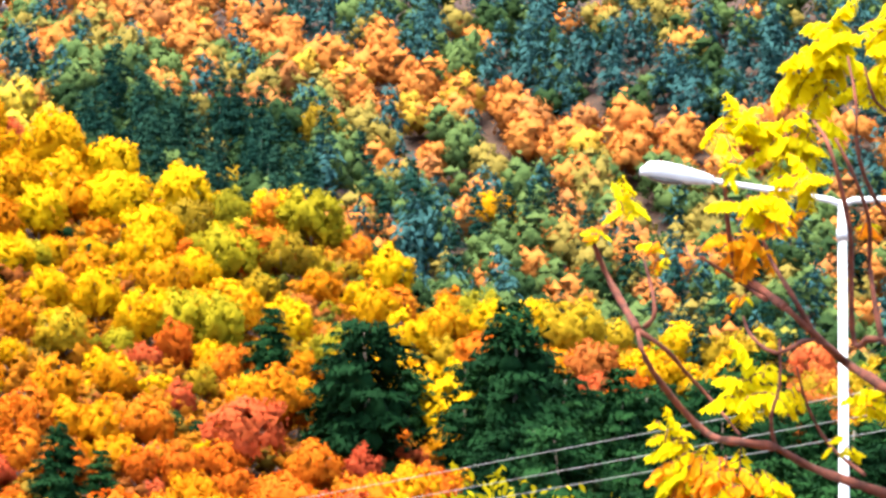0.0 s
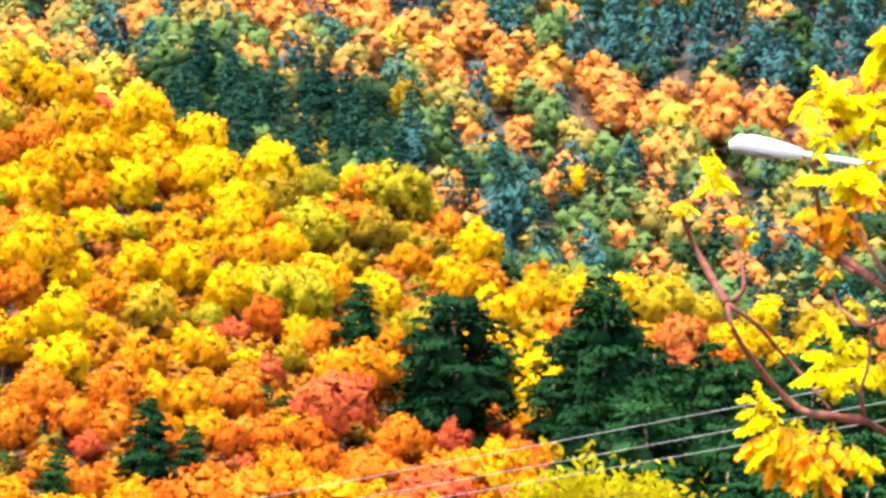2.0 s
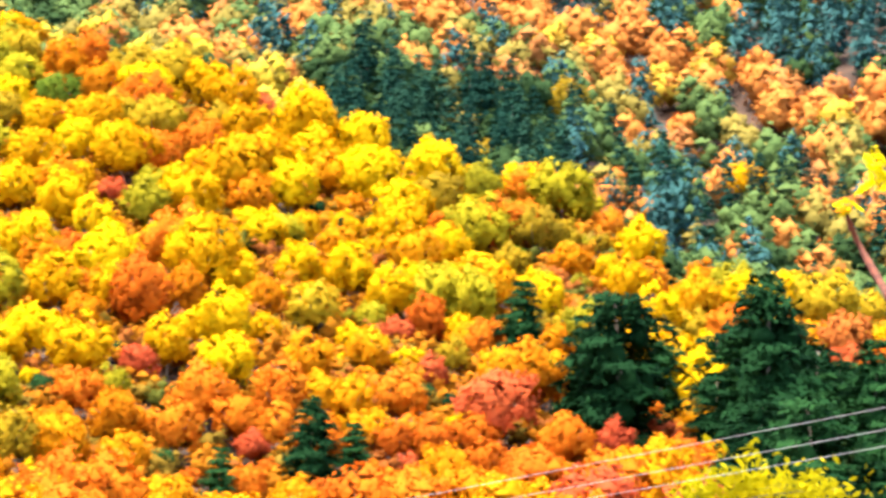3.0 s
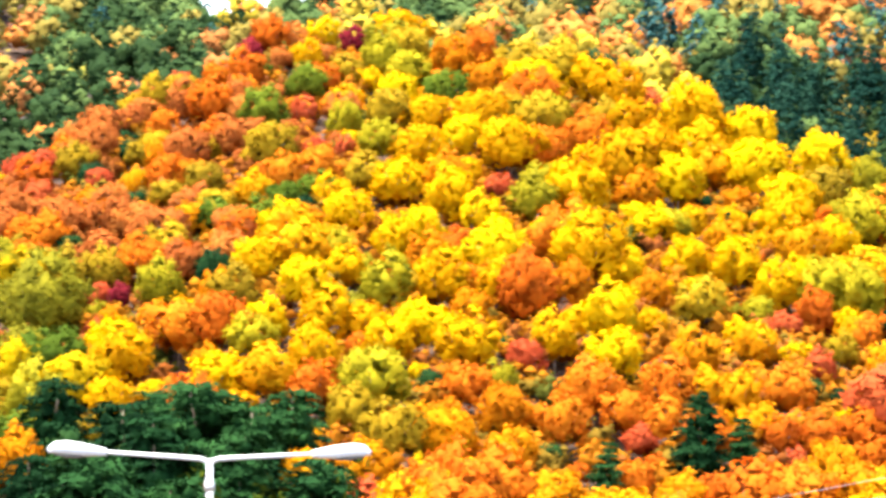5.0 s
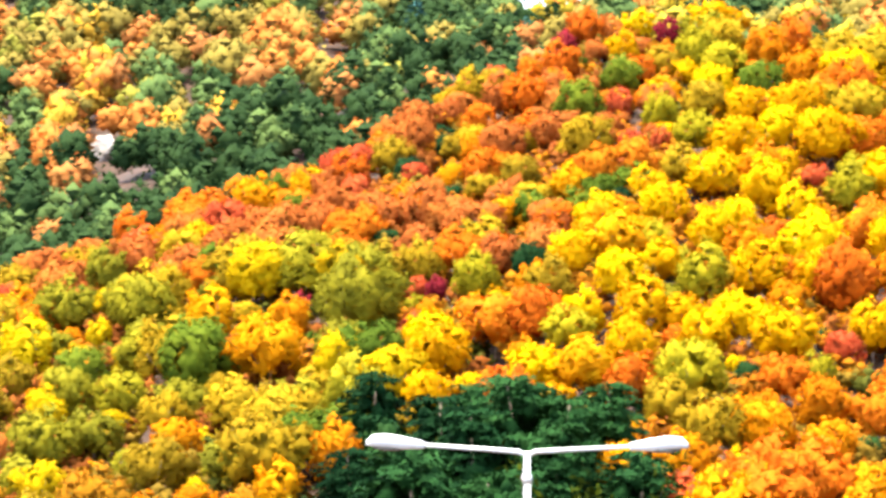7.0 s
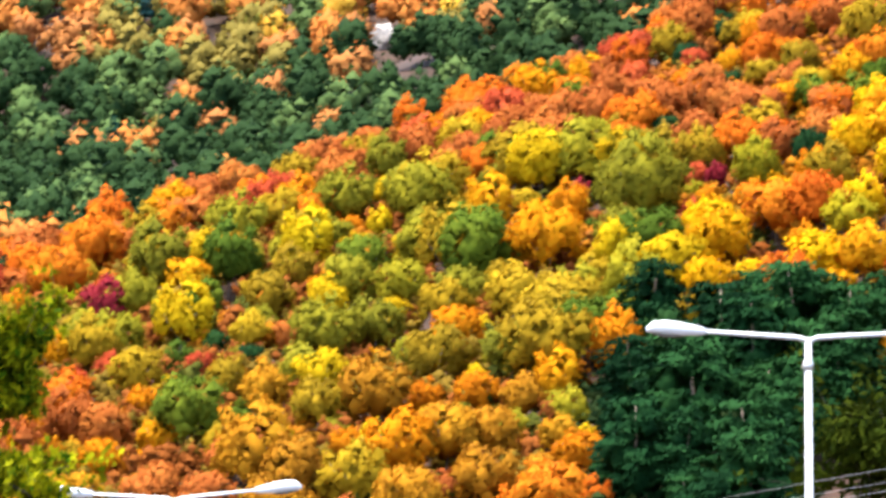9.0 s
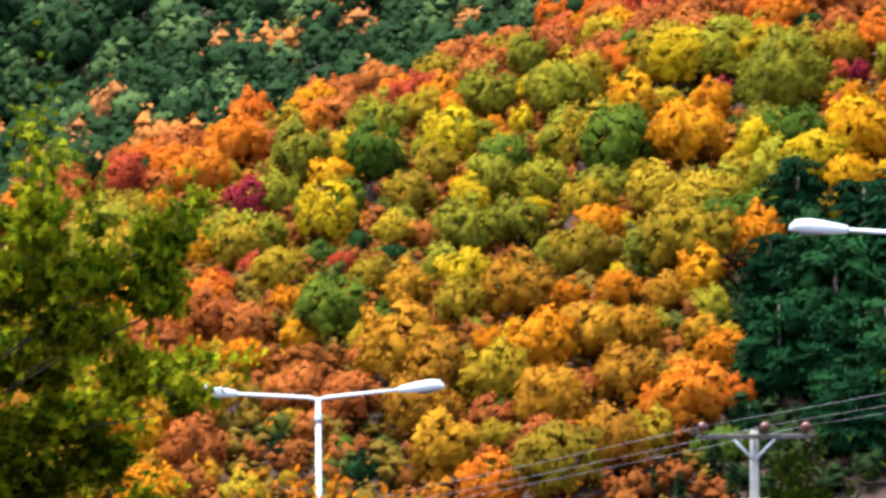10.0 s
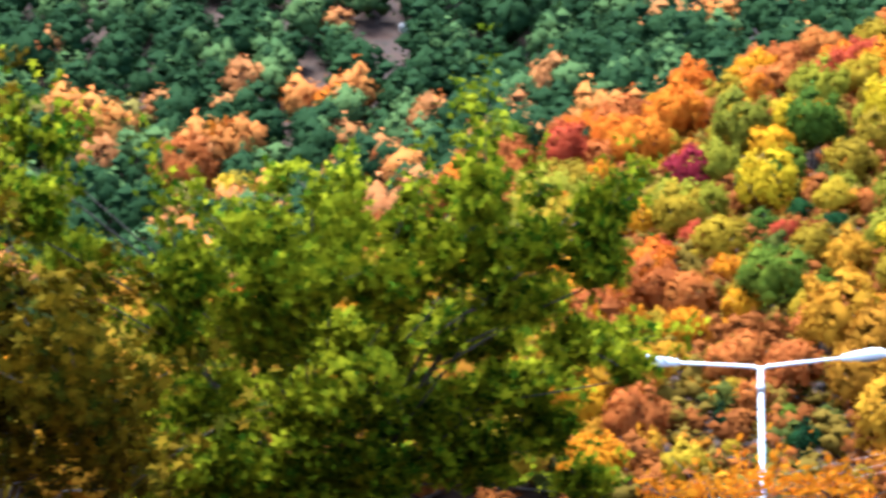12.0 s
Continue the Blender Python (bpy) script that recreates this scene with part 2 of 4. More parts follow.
def tri_mesh(name, v, f, facing, material):
    me = bpy.data.meshes.new(name)
    n = len(f)
    me.vertices.add(len(v)); me.vertices.foreach_set("co", v.astype(np.float32).ravel())
    me.loops.add(3 * n); me.loops.foreach_set("vertex_index", f.astype(np.int32).ravel())
    me.polygons.add(n); me.polygons.foreach_set("loop_start", np.arange(0, 3 * n, 3, dtype=np.int32))
    me.polygons.foreach_set("use_smooth", [True] * n)
    me.update(calc_edges=True)
    if facing is not None:
        me.normals_split_custom_set_from_vertices(facing.astype(np.float32))
    me.materials.append(material)
    return me


def broad_crown(seed, count, clumps=30, leaf=0.046, tuft=(0.085, 0.155), fine=True):
    """A round, lumpy crown one unit wide that stands over a trunk: puffs with small leaves all over them."""
    rng = np.random.default_rng(seed)
    i = np.arange(clumps) + 0.5
    up = 1 - 1.66 * i / clumps
    turn = i * 2.39996 + rng.uniform(-0.5, 0.5, clumps)
    flat = np.sqrt(np.maximum(0, 1 - up ** 2))
    d = np.stack([flat * np.cos(turn), flat * np.sin(turn), up], 1)
    lean = rng.uniform(0.82, 1.14, 3)
    wave = 1 + 0.42 * np.array([noise.noise((q[0] * 1.7 + seed, q[1] * 1.7, q[2] * 1.7)) for q in d])[:, None]
    cc = d * np.array([0.355, 0.355, 0.34]) * lean * wave * rng.uniform(0.86, 1.06, (clumps, 1)) + np.array([0, 0, 0.50])
    cr = rng.uniform(*tuft, clumps)
    k = rng.integers(0, clumps, count)
    o = unit(rng.normal(size=(count, 3)) + d[k] * 0.9 + np.array([0, 0, 0.25]))
    gaps = np.linalg.norm(cc[:, None] - cc[None], axis=2)
    beside = np.argsort(gaps, axis=1)[:, 1:6]
    k2 = beside[k, rng.integers(0, 5, count)]
    bridge = (rng.random(count) < 0.38)[:, None]
    mid = cc[k] + (cc[k2] - cc[k]) * rng.uniform(0.3, 0.7, (count, 1)) + unit(d[k] + d[k2]) * (cr[k] * rng.uniform(0.55, 0.95, count))[:, None]
    o = np.where(bridge, unit(d[k] + d[k2] + rng.normal(size=(count, 3)) * 0.3), o)
    c = np.where(bridge, mid, cc[k] + o * (cr[k] * rng.uniform(0.72, 1.2, count))[:, None])
    nrm = o * 0.9 + rng.normal(size=(count, 3)) * 0.45
    facing = o * 0.5 + d[k] * 0.75 + np.array([0, 0, 0.12]) + rng.normal(size=(count, 3)) * 0.14
    body = lobes(np.concatenate([cc, [(0, 0, 0.48)]]), np.concatenate([cr * 0.85, [0.30]]), rng, 0.85, fine)
    inner = unit(body[0] - np.array([0, 0, 0.45]))
    return joined((body[0], body[1], unit(body[2] * 0.35 + inner * 0.85)), leaves(c, nrm, facing, leaf * rng.uniform(0.65, 1.4, count), rng))


def pine_crown(seed, count, cone=0.6, tall=1.25, layers=11, leaf=0.085, core=16, foot=0.16):
    """Needle sprays of an uneven conifer one unit wide: whorls of boughs that droop at their tips."""
    rng = np.random.default_rng(seed)
    boughs = layers * 9
    h = np.clip((np.repeat(np.arange(layers), 9) + rng.uniform(-0.4, 0.4, boughs)) / layers, 0, 1)
    a = rng.uniform(0, math.tau, boughs)
    reach = 0.5 * np.clip((1 - h) ** cone * (0.55 + 0.9 * h ** 0.3), 0.05, 1) * rng.uniform(0.6, 1.12, boughs)
    k = rng.choice(boughs, count, p=(reach + 0.06) / (reach + 0.06).sum())
    f = rng.uniform(0.05, 1.0, count) ** 0.6
    r = reach[k] * f
    spread = rng.normal(size=count) * 0.075 * np.sin(f * 2.6)
    x = np.cos(a[k]) * r - np.sin(a[k]) * spread
    y = np.sin(a[k]) * r + np.cos(a[k]) * spread
    z = (foot + h[k] * (1 - foot)) * tall + 0.05 * np.sin(f * 2.2) - 0.11 * f * f * (1 - h[k]) + rng.normal(size=count) * 0.014
    c = np.stack([x, y, z], 1)
    side = np.stack([np.cos(a[k]), np.sin(a[k]), np.zeros(count)], 1)
    nrm = side * 0.5 + np.array([0, 0, 0.8]) + rng.normal(size=(count, 3)) * 0.5
    facing = side * 0.8 + np.array([0, 0, 0.35]) + np.array([0, 0, 0.75]) * np.sin(f * 2.2)[:, None] + rng.normal(size=(count, 3)) * 0.2
    out = side + np.array([0, 0, -0.35]) + rng.normal(size=(count, 3)) * 0.35
    hc = rng.uniform(0.05, 0.9, core)
    rc = 0.5 * np.clip((1 - hc) ** cone * (0.55 + 0.9 * hc ** 0.3), 0.05, 1)
    ac = np.arange(core) * 2.39996
    mid = np.stack([np.cos(ac) * rc * 0.4, np.sin(ac) * rc * 0.4, (foot + hc * (1 - foot)) * tall - 0.04], 1)
    return joined(lobes(mid, rc * 0.18 + 0.02, rng, 1.3, False), leaves(c, nrm, facing, leaf * rng.uniform(0.7, 1.3, count), rng, 2.4, out))


def trunk_mesh(seed, height, radius, limbs, pine=False):
    rng = random.Random(seed)
    bm = bmesh.new()
    top = height * (0.95 if pine else 0.62)
    tube(bm, [(0, 0, -0.12), (rng.uniform(-.02, .02), rng.uniform(-.02, .02), top * 0.5), (rng.uniform(-.05, .05), rng.uniform(-.05, .05), top)], [radius, radius * 0.75, radius * 0.25], 5)
    for i in range(limbs):
        a, z = rng.uniform(0, math.tau), rng.uniform(0.22, 0.45) * height
        d = Vector((math.cos(a), math.sin(a), 0))
        tube(bm, [(0, 0, z), d * 0.16 + Vector((0, 0, z + 0.13)), d * 0.30 + Vector((0, 0, z + 0.32))], [radius * 0.5, radius * 0.35, radius * 0.12], 3)
    me = bpy.data.meshes.new("trunk")
    bm.to_mesh(me); bm.free()
    me.materials.append(BARK)
    return me


KINDS = {
    "yellow": ("yellow_tree", "bright yellow broadleaf tree in full autumn colour", "tree"),
    "gold": ("golden_tree", "golden orange broadleaf tree on the slope", "tree"),
    "orange": ("orange_tree", "deep orange broadleaf tree in autumn leaf", "tree"),
    "rust": ("rust_tree", "rusty red-brown broadleaf tree with thinning leaves", "tree"),
    "crimson": ("red_tree", "coral red broadleaf tree in autumn leaf", "tree"),
    "magenta": ("wine_red_tree", "small round wine-red smoke tree among oaks", "tree"),
    "lime": ("yellow_green_tree", "yellow-green broadleaf tree just starting to turn", "tree"),
    "straw": ("olive_yellow_tree", "dull yellow broadleaf tree touched with olive", "tree"),
    "moss": ("turning_green_tree", "light green broadleaf tree tinged with yellow", "tree"),
    "amber": ("brown_gold_tree", "brownish gold oak in late autumn leaf", "tree"),
    "khaki": ("olive_tree", "olive-gold broadleaf tree in early autumn leaf", "tree"),
    "green": ("green_tree", "still green broadleaf tree among turning trees", "tree"),
    "evergreen": ("evergreen_shrub", "dark evergreen shrub between autumn trees", "shrub"),
    "pine": ("pine_tree", "broad dark green pine with bare lower trunk", "pine"),
    "spruce": ("conical_pine_tree", "pointed dark green conifer on the slope", "pine"),
    "wood_pine": ("slender_pine_tree", "slender dark blue-green pine in a dense stand", "pine"),
    "cypress": ("cypress_tree", "small narrow dark green cypress", "cypress"),
}
LETTER = dict(Y="yellow", G="gold", O="orange", R="rust", C="crimson", M="magenta", L="lime", K="khaki", E="green", D="evergreen", P="pine", Q="spruce", N="cypress", W="wood_pine")
CROWNS = {"broad": [broad_crown(s, 900, 29 + 2 * s, 0.048, fine=False) for s in range(6)],
          "grand": [broad_crown(100 + s, 1900, 46 + 3 * s, 0.034, (0.07, 0.13), False) for s in range(3)],
          "pine": [pine_crown(20 + s, 4400, 0.36, 1.2, 9, 0.03, 30, 0.2) for s in range(2)],
          "spruce": [pine_crown(30 + s, 5000, 0.62, 1.4, 12, 0.03, 30, 0.06) for s in range(2)],
          "wood_pine": [pine_crown(60 + s, 1400, 0.7, 2.2, 15, 0.04, 14, 0.14) for s in range(3)],
          "cypress": [pine_crown(40, 900, 0.6, 2.4, leaf=0.07)],
          "evergreen": [broad_crown(50 + s, 420, 18, 0.055, (0.14, 0.22)) for s in range(2)]}
protos, planted = {}, []
rng_p = random.Random(5)


def plant_at(kind, az, r, width, tall=1.0):
    """One tree with its trunk and crown, standing on the ground."""
    shape = kind if kind in CROWNS else "grand" if width > 9.6 else "broad"
    v = rng_p.randrange(len(CROWNS[shape]))
    m = Matrix.Translation(spot(az, r)) @ pose(0, 0, 0, rng_p.uniform(-4, 4), rng_p.uniform(-4, 4), rng_p.uniform(0, 360)) @ Matrix.Diagonal((width, width, width * tall, 1))
    planted.append((m.translation.x, m.translation.y, width, az, r))
    if (kind, shape, v) in protos:
        ob = protos[kind, shape, v]
        return copy_thing(ob, m @ Matrix.Diagonal((*(1 / s for s in ob.scale), 1)))
    name, label, category = KINDS[kind]
    ob = tagged(new(name), label, category, group="trees on the hillside")
    material = LEAF[kind if kind in LEAF else "blue_pine" if kind == "wood_pine" else "pine"]
    conifer = kind in ("pine", "spruce", "cypress", "wood_pine")
    trunk = new("trunk", trunk_mesh(v, 1.2 if conifer else 0.9, 0.028 if conifer else 0.022, 0 if conifer or kind == "evergreen" else 2, conifer))
    crown = new("crown", tri_mesh("crown", *CROWNS[shape][v], material))
    trunk.parent = crown.parent = ob
    ob.matrix_basis = m
    protos[kind, shape, v] = ob
    return ob


def plant(letter, az, el, wide, far=0.0):
    """A tree whose crown's middle shows at this bearing and elevation, wide degrees across."""
    kind = LETTER[letter]
    if az > 15.5:  # the west wood is duller and greener
        kind = dict(yellow="straw", lime="moss").get(kind, kind)
        if kind == "khaki" and el < -0.8 and int(az * 10) % 5:
            kind = "amber"
    mid = dict(pine=0.7, spruce=0.72, cypress=1.2, evergreen=0.35, wood_pine=1.2).get(kind, 0.6)
    r, top = 255.0, 330 + 16.0 * (np.interp(az, CREST_A, CREST_E) + 3.0) + far
    while r < top:
        w = r * radians(wide)
        if math.degrees(math.atan2(ground_z(az, r) + mid * w - EYE, r)) >= el:
            break
        r += 2.0
    broad = kind not in CROWNS
    return plant_at(kind, az, r, r * radians(wide) * (1.08 if broad else 1.18 if kind == "spruce" and wide < 1.3 else 1.0), 1.1 if broad else 1.0)


# ---- trees that stand out on the front slope: kind, bearing, elevation, breadth ----
# the middle of the slope
plant("Y", 12.06, 6.65, 0.58)
plant("O", 12.87, 6.38, 0.68)
plant("M", 13.23, 6.33, 0.48)
plant("M", 11.57, 6.29, 0.48)
plant("L", 11.07, 6.02, 0.68)
plant("Y", 12.28, 6.06, 0.58)
plant("E", 12.28, 5.66, 0.68)
plant("R", 10.00, 6.47, 0.58)
plant("O", 9.59, 6.29, 0.78)
plant("G", 10.00, 6.02, 0.78)
plant("G", 9.46, 5.66, 0.78)
plant("E", 10.09, 5.53, 0.78)
plant("L", 10.71, 5.80, 0.78)
plant("Y", 10.89, 5.48, 0.68)
plant("K", 10.98, 5.21, 0.78)
plant("E", 13.00, 5.21, 0.78)
plant("L", 11.70, 5.03, 0.63)
plant("C", 12.37, 5.17, 0.48)
plant("C", 12.15, 4.58, 0.44)
plant("L", 11.12, 4.72, 0.78)
plant("K", 12.87, 4.63, 0.87)
plant("C", 11.70, 4.63, 0.39)
plant("Y", 10.53, 4.58, 0.87)
plant("Y", 10.36, 5.12, 0.78)
plant("Y", 9.55, 5.08, 0.97)
plant("Y", 9.05, 4.63, 1.07)
plant("Y", 9.82, 4.76, 0.78)
plant("K", 8.56, 5.08, 0.87)
plant("Y", 7.84, 5.84, 0.87)
plant("Y", 7.66, 6.20, 0.78)
plant("O", 7.13, 6.29, 0.58)
plant("C", 6.86, 6.02, 0.58)
plant("Y", 7.22, 5.53, 0.87)
plant("G", 6.05, 6.11, 0.78)
plant("K", 6.41, 5.75, 0.68)
plant("Y", 6.18, 5.12, 1.07)
plant("K", 7.53, 5.03, 0.68)
plant("O", 7.84, 4.76, 0.78)
plant("Y", 7.13, 5.03, 0.87)
plant("Y", 6.86, 4.58, 0.87)
plant("Y", 7.31, 4.32, 1.16)
plant("Y", 6.05, 4.58, 0.97)
plant("Y", 5.24, 4.81, 0.87)
plant("K", 4.26, 4.81, 0.78)
plant("Y", 5.15, 4.23, 1.07)
plant("G", 5.78, 4.23, 0.78)
plant("Y", 4.08, 4.32, 0.97)
plant("L", 3.36, 4.05, 0.78)
plant("K", 4.08, 3.87, 0.87)
plant("Y", 4.61, 3.78, 0.97)
plant("Y", 6.41, 4.05, 0.87)
plant("C", 6.18, 4.18, 0.34)
plant("G", 7.04, 3.91, 0.78)
plant("Y", 8.02, 3.96, 1.07)
plant("L", 8.74, 3.78, 0.87)
plant("C", 9.28, 4.00, 0.48)
plant("Y", 10.00, 3.78, 0.97)
plant("K", 11.34, 4.14, 0.78)
plant("Y", 10.89, 4.05, 0.87)
plant("Y", 11.61, 3.60, 0.87)
plant("Y", 11.88, 3.87, 0.68)
plant("E", 12.69, 3.87, 0.58)
plant("D", 12.33, 3.64, 0.44)
plant("G", 13.14, 3.87, 0.68)
plant("K", 13.94, 4.09, 0.68)
plant("D", 14.97, 3.73, 0.39)
plant("C", 15.60, 4.09, 0.48)
plant("G", 15.02, 4.05, 0.48)
plant("O", 14.57, 4.94, 0.58)
plant("O", 13.85, 5.30, 0.78)
plant("O", 13.23, 5.84, 0.68)
plant("R", 14.21, 4.58, 0.78)
plant("R", 13.41, 4.76, 0.68)
plant("Y", 13.14, 2.79, 0.87)
plant("K", 13.41, 2.34, 0.87)
plant("K", 15.47, 2.61, 0.78)
plant("L", 14.66, 2.43, 0.87)
plant("M", 15.29, 2.21, 0.44)
plant("L", 16.45, 2.16, 1.45)
plant("C", 15.60, 2.25, 0.48)
plant("D", 16.05, 2.97, 0.48)
plant("O", 13.67, 1.80, 1.07)
plant("L", 13.18, 1.58, 0.87)
plant("C", 12.33, 1.62, 0.24)
plant("Y", 12.06, 1.98, 0.97)
plant("Y", 12.33, 2.43, 0.87)
plant("L", 11.07, 2.43, 0.97)
plant("G", 10.36, 2.93, 0.78)
plant("Y", 10.89, 3.15, 0.78)
plant("Y", 9.55, 3.51, 0.78)
plant("Y", 9.28, 2.97, 1.07)
plant("Y", 10.18, 2.52, 0.97)
plant("O", 8.74, 2.34, 1.16)
plant("Y", 7.84, 2.97, 1.36)
plant("Y", 7.22, 2.61, 0.78)
plant("G", 8.11, 2.43, 0.78)
plant("Y", 7.48, 1.89, 1.07)
plant("G", 6.86, 2.25, 0.68)
plant("K", 6.05, 2.16, 0.87)
plant("Y", 6.32, 2.79, 0.78)
plant("Y", 5.51, 2.70, 0.87)
plant("G", 5.69, 3.15, 0.68)
plant("Y", 4.70, 3.42, 0.87)
plant("G", 4.44, 2.97, 0.87)
plant("Y", 3.90, 3.06, 0.78)
plant("L", 3.54, 2.25, 0.97)
plant("O", 4.26, 1.98, 0.78)
plant("Y", 4.88, 2.34, 0.87)
plant("C", 4.70, 1.71, 0.58)
plant("G", 5.15, 1.45, 0.78)
plant("G", 6.14, 1.27, 0.87)
plant("Y", 5.42, 1.62, 0.58)
plant("K", 3.81, 1.36, 0.58)
plant("O", 3.36, 1.62, 0.68)
plant("C", 4.17, 1.09, 0.58)
plant("O", 4.70, 0.73, 0.87)
plant("G", 5.42, 0.64, 0.78)
plant("O", 6.59, 0.82, 0.97)
plant("O", 7.75, 0.73, 1.07)
plant("Y", 7.40, 1.27, 0.97)
plant("Y", 8.38, 1.54, 0.87)
plant("C", 8.83, 1.27, 0.68)
plant("D", 9.19, 1.40, 0.39)
plant("Y", 10.44, 1.80, 0.97)
plant("Y", 9.73, 1.45, 1.07)
plant("Y", 10.98, 1.54, 0.87)
plant("L", 11.25, 0.82, 1.26)
plant("K", 11.61, 0.37, 0.87)
plant("K", 10.89, 0.01, 1.07)
plant("D", 10.36, 0.82, 0.48)
plant("O", 9.73, 0.73, 0.87)
plant("G", 9.19, 0.37, 0.87)
plant("G", 10.00, 0.01, 0.97)
plant("Y", 12.15, 1.27, 0.97)
plant("G", 12.96, 1.00, 0.97)
plant("O", 14.21, 0.64, 0.97)
plant("Y", 15.20, 1.27, 1.07)
plant("Y", 16.01, 0.91, 1.07)
plant("L", 16.63, 0.64, 1.07)
plant("Y", 16.81, 1.18, 0.87)
plant("Y", 15.38, 0.55, 0.87)
plant("G", 13.32, 0.46, 0.58)
plant("O", 12.15, 0.73, 0.97)
plant("G", 12.33, -0.53, 0.87)
plant("G", 11.43, -0.53, 0.97)
plant("G", 9.10, -0.17, 0.87)
plant("Y", 9.75, -0.30, 0.34)
plant("D", 8.47, -0.39, 0.48)
plant("Q", 7.57, -0.62, 0.63)
plant("Q", 6.09, -0.17, 0.97)
plant("Q", 5.42, -0.35, 0.68)
plant("C", 7.04, -0.08, 0.58)
plant("O", 8.20, 0.19, 0.87)
plant("O", 7.22, 0.37, 0.87)
plant("O", 6.68, 0.19, 0.78)
plant("D", 4.26, 0.68, 0.39)
plant("D", 3.90, 0.53, 0.39)
plant("O", 4.17, -0.08, 0.78)
plant("O", 4.79, -0.08, 0.68)
plant("G", 5.15, 0.19, 0.78)
plant("O", 3.54, 0.10, 0.78)
plant("N", 7.48, 3.33, 0.27)
plant("N", 5.60, 3.33, 0.25)
plant("D", 5.96, 3.64, 0.34)
# the east end, with the large pines
plant("L", 2.10, 4.01, 1.07)
plant("L", 1.74, 3.92, 0.58)
plant("K", 2.55, 3.38, 0.87)
plant("O", 1.38, 3.56, 0.58)
plant("Y", 0.84, 3.11, 0.87)
plant("G", 1.96, 2.84, 0.68)
plant("Y", 1.11, 2.48, 0.87)
plant("Y", 0.57, 2.04, 0.87)
plant("G", 0.04, 2.21, 0.87)
plant("O", -0.50, 1.77, 0.78)
plant("G", -0.14, 2.66, 0.68)
plant("L", -0.55, 3.34, 0.87)
plant("L", -1.49, 3.20, 0.78)
plant("Y", -0.77, 2.66, 0.78)
plant("Y", -1.49, 2.39, 0.87)
plant("K", -2.12, 2.21, 1.07)
plant("K", -2.74, 2.12, 0.68)
plant("C", -2.39, 1.23, 0.68)
plant("O", -3.01, 1.23, 0.68)
plant("Y", 2.37, 2.30, 0.68)
plant("G", 2.19, 1.59, 0.58)
plant("C", 1.29, -0.03, 0.78)
plant("O", 2.01, 0.06, 0.87)
plant("C", 0.57, 0.06, 0.68)
plant("D", 1.02, -0.25, 0.68)
plant("Q", 2.77, 1.68, 0.92)
plant("C", -5.88, 2.84, 0.87)
plant("O", -4.63, 3.02, 0.58)
plant("K", -4.45, 2.75, 0.78)
plant("Y", -6.69, 0.69, 0.87)
plant("K", -4.90, 2.48, 0.87)
plant("P", 1.29, 1.23, 2.18)
plant("Q", -1.18, 1.14, 2.23)
plant("P", -2.03, 0.51, 1.07)
plant("Q", -2.79, 0.42, 1.26)
plant("P", -3.37, 0.06, 1.07)
plant("P", 0.57, 1.05, 1.16)
plant("P", 1.74, 1.05, 1.07)
plant("P", -0.41, 0.51, 1.26)
plant("O", 5.96, -0.03, 0.87)
# behind the east crest
plant("W", 1.29, 5.17, 0.48, 95)
plant("W", 1.16, 4.55, 0.50, 95)
plant("W", 0.93, 4.10, 0.53, 95)
plant("W", -0.32, 5.04, 0.41, 95)
plant("W", -0.86, 5.31, 0.41, 95)
plant("W", -0.14, 3.29, 0.68, 95)
plant("W", 0.22, 3.92, 0.58, 95)
plant("W", 0.48, 3.74, 0.53, 95)
plant("W", -1.04, 4.05, 0.53, 95)
plant("W", -1.76, 4.05, 0.58, 95)
plant("W", -2.03, 4.01, 0.48, 95)
plant("W", -3.73, 2.84, 0.58, 95)
plant("W", -4.05, 2.12, 0.58, 95)
plant("W", -1.40, 4.19, 0.53, 95)
plant("W", -0.59, 3.92, 0.58, 95)
plant("O", 0.39, 4.82, 0.58, 95)
plant("Y", -0.77, 4.46, 0.82, 95)
plant("O", 1.29, 4.14, 0.39, 95)
plant("L", 0.75, 3.56, 0.39, 95)
plant("O", -1.22, 3.56, 0.44, 95)
plant("K", 2.01, 5.44, 0.78, 95)
plant("K", 3.44, 4.46, 0.68, 95)
# the west wood
plant("L", 20.51, 2.55, 0.78)
plant("L", 21.13, 1.92, 0.97)
plant("L", 19.97, 2.01, 1.07)
plant("G", 18.85, 1.84, 0.87)
plant("G", 17.63, 1.75, 0.78)
plant("G", 17.90, 1.30, 1.26)
plant("M", 17.41, 2.01, 0.39)
plant("L", 18.80, 2.19, 0.58)
plant("E", 19.07, 1.12, 1.26)
plant("Y", 20.59, 1.57, 0.48)
plant("Y", 21.76, 1.30, 0.97)
plant("L", 22.84, 1.57, 0.97)
plant("E", 23.02, 1.03, 1.07)
plant("L", 24.09, 0.94, 1.16)
plant("G", 23.64, 0.67, 0.78)
plant("Y", 23.78, 0.04, 1.07)
plant("E", 23.38, 0.31, 0.68)
plant("M", 24.99, 0.27, 0.78)
plant("O", 25.17, 1.21, 1.07)
plant("O", 25.71, 0.76, 0.97)
plant("C", 26.87, 0.67, 0.87)
plant("K", 25.21, 0.76, 0.48)
plant("E", 20.86, 0.94, 0.87)
plant("L", 21.13, 0.58, 0.97)
plant("Y", 21.40, 0.31, 0.78)
plant("L", 20.33, 0.58, 0.87)
plant("K", 22.30, 0.40, 0.78)
plant("L", 21.49, -0.23, 1.07)
plant("L", 20.68, -0.05, 0.97)
plant("Y", 22.12, 0.31, 0.39)
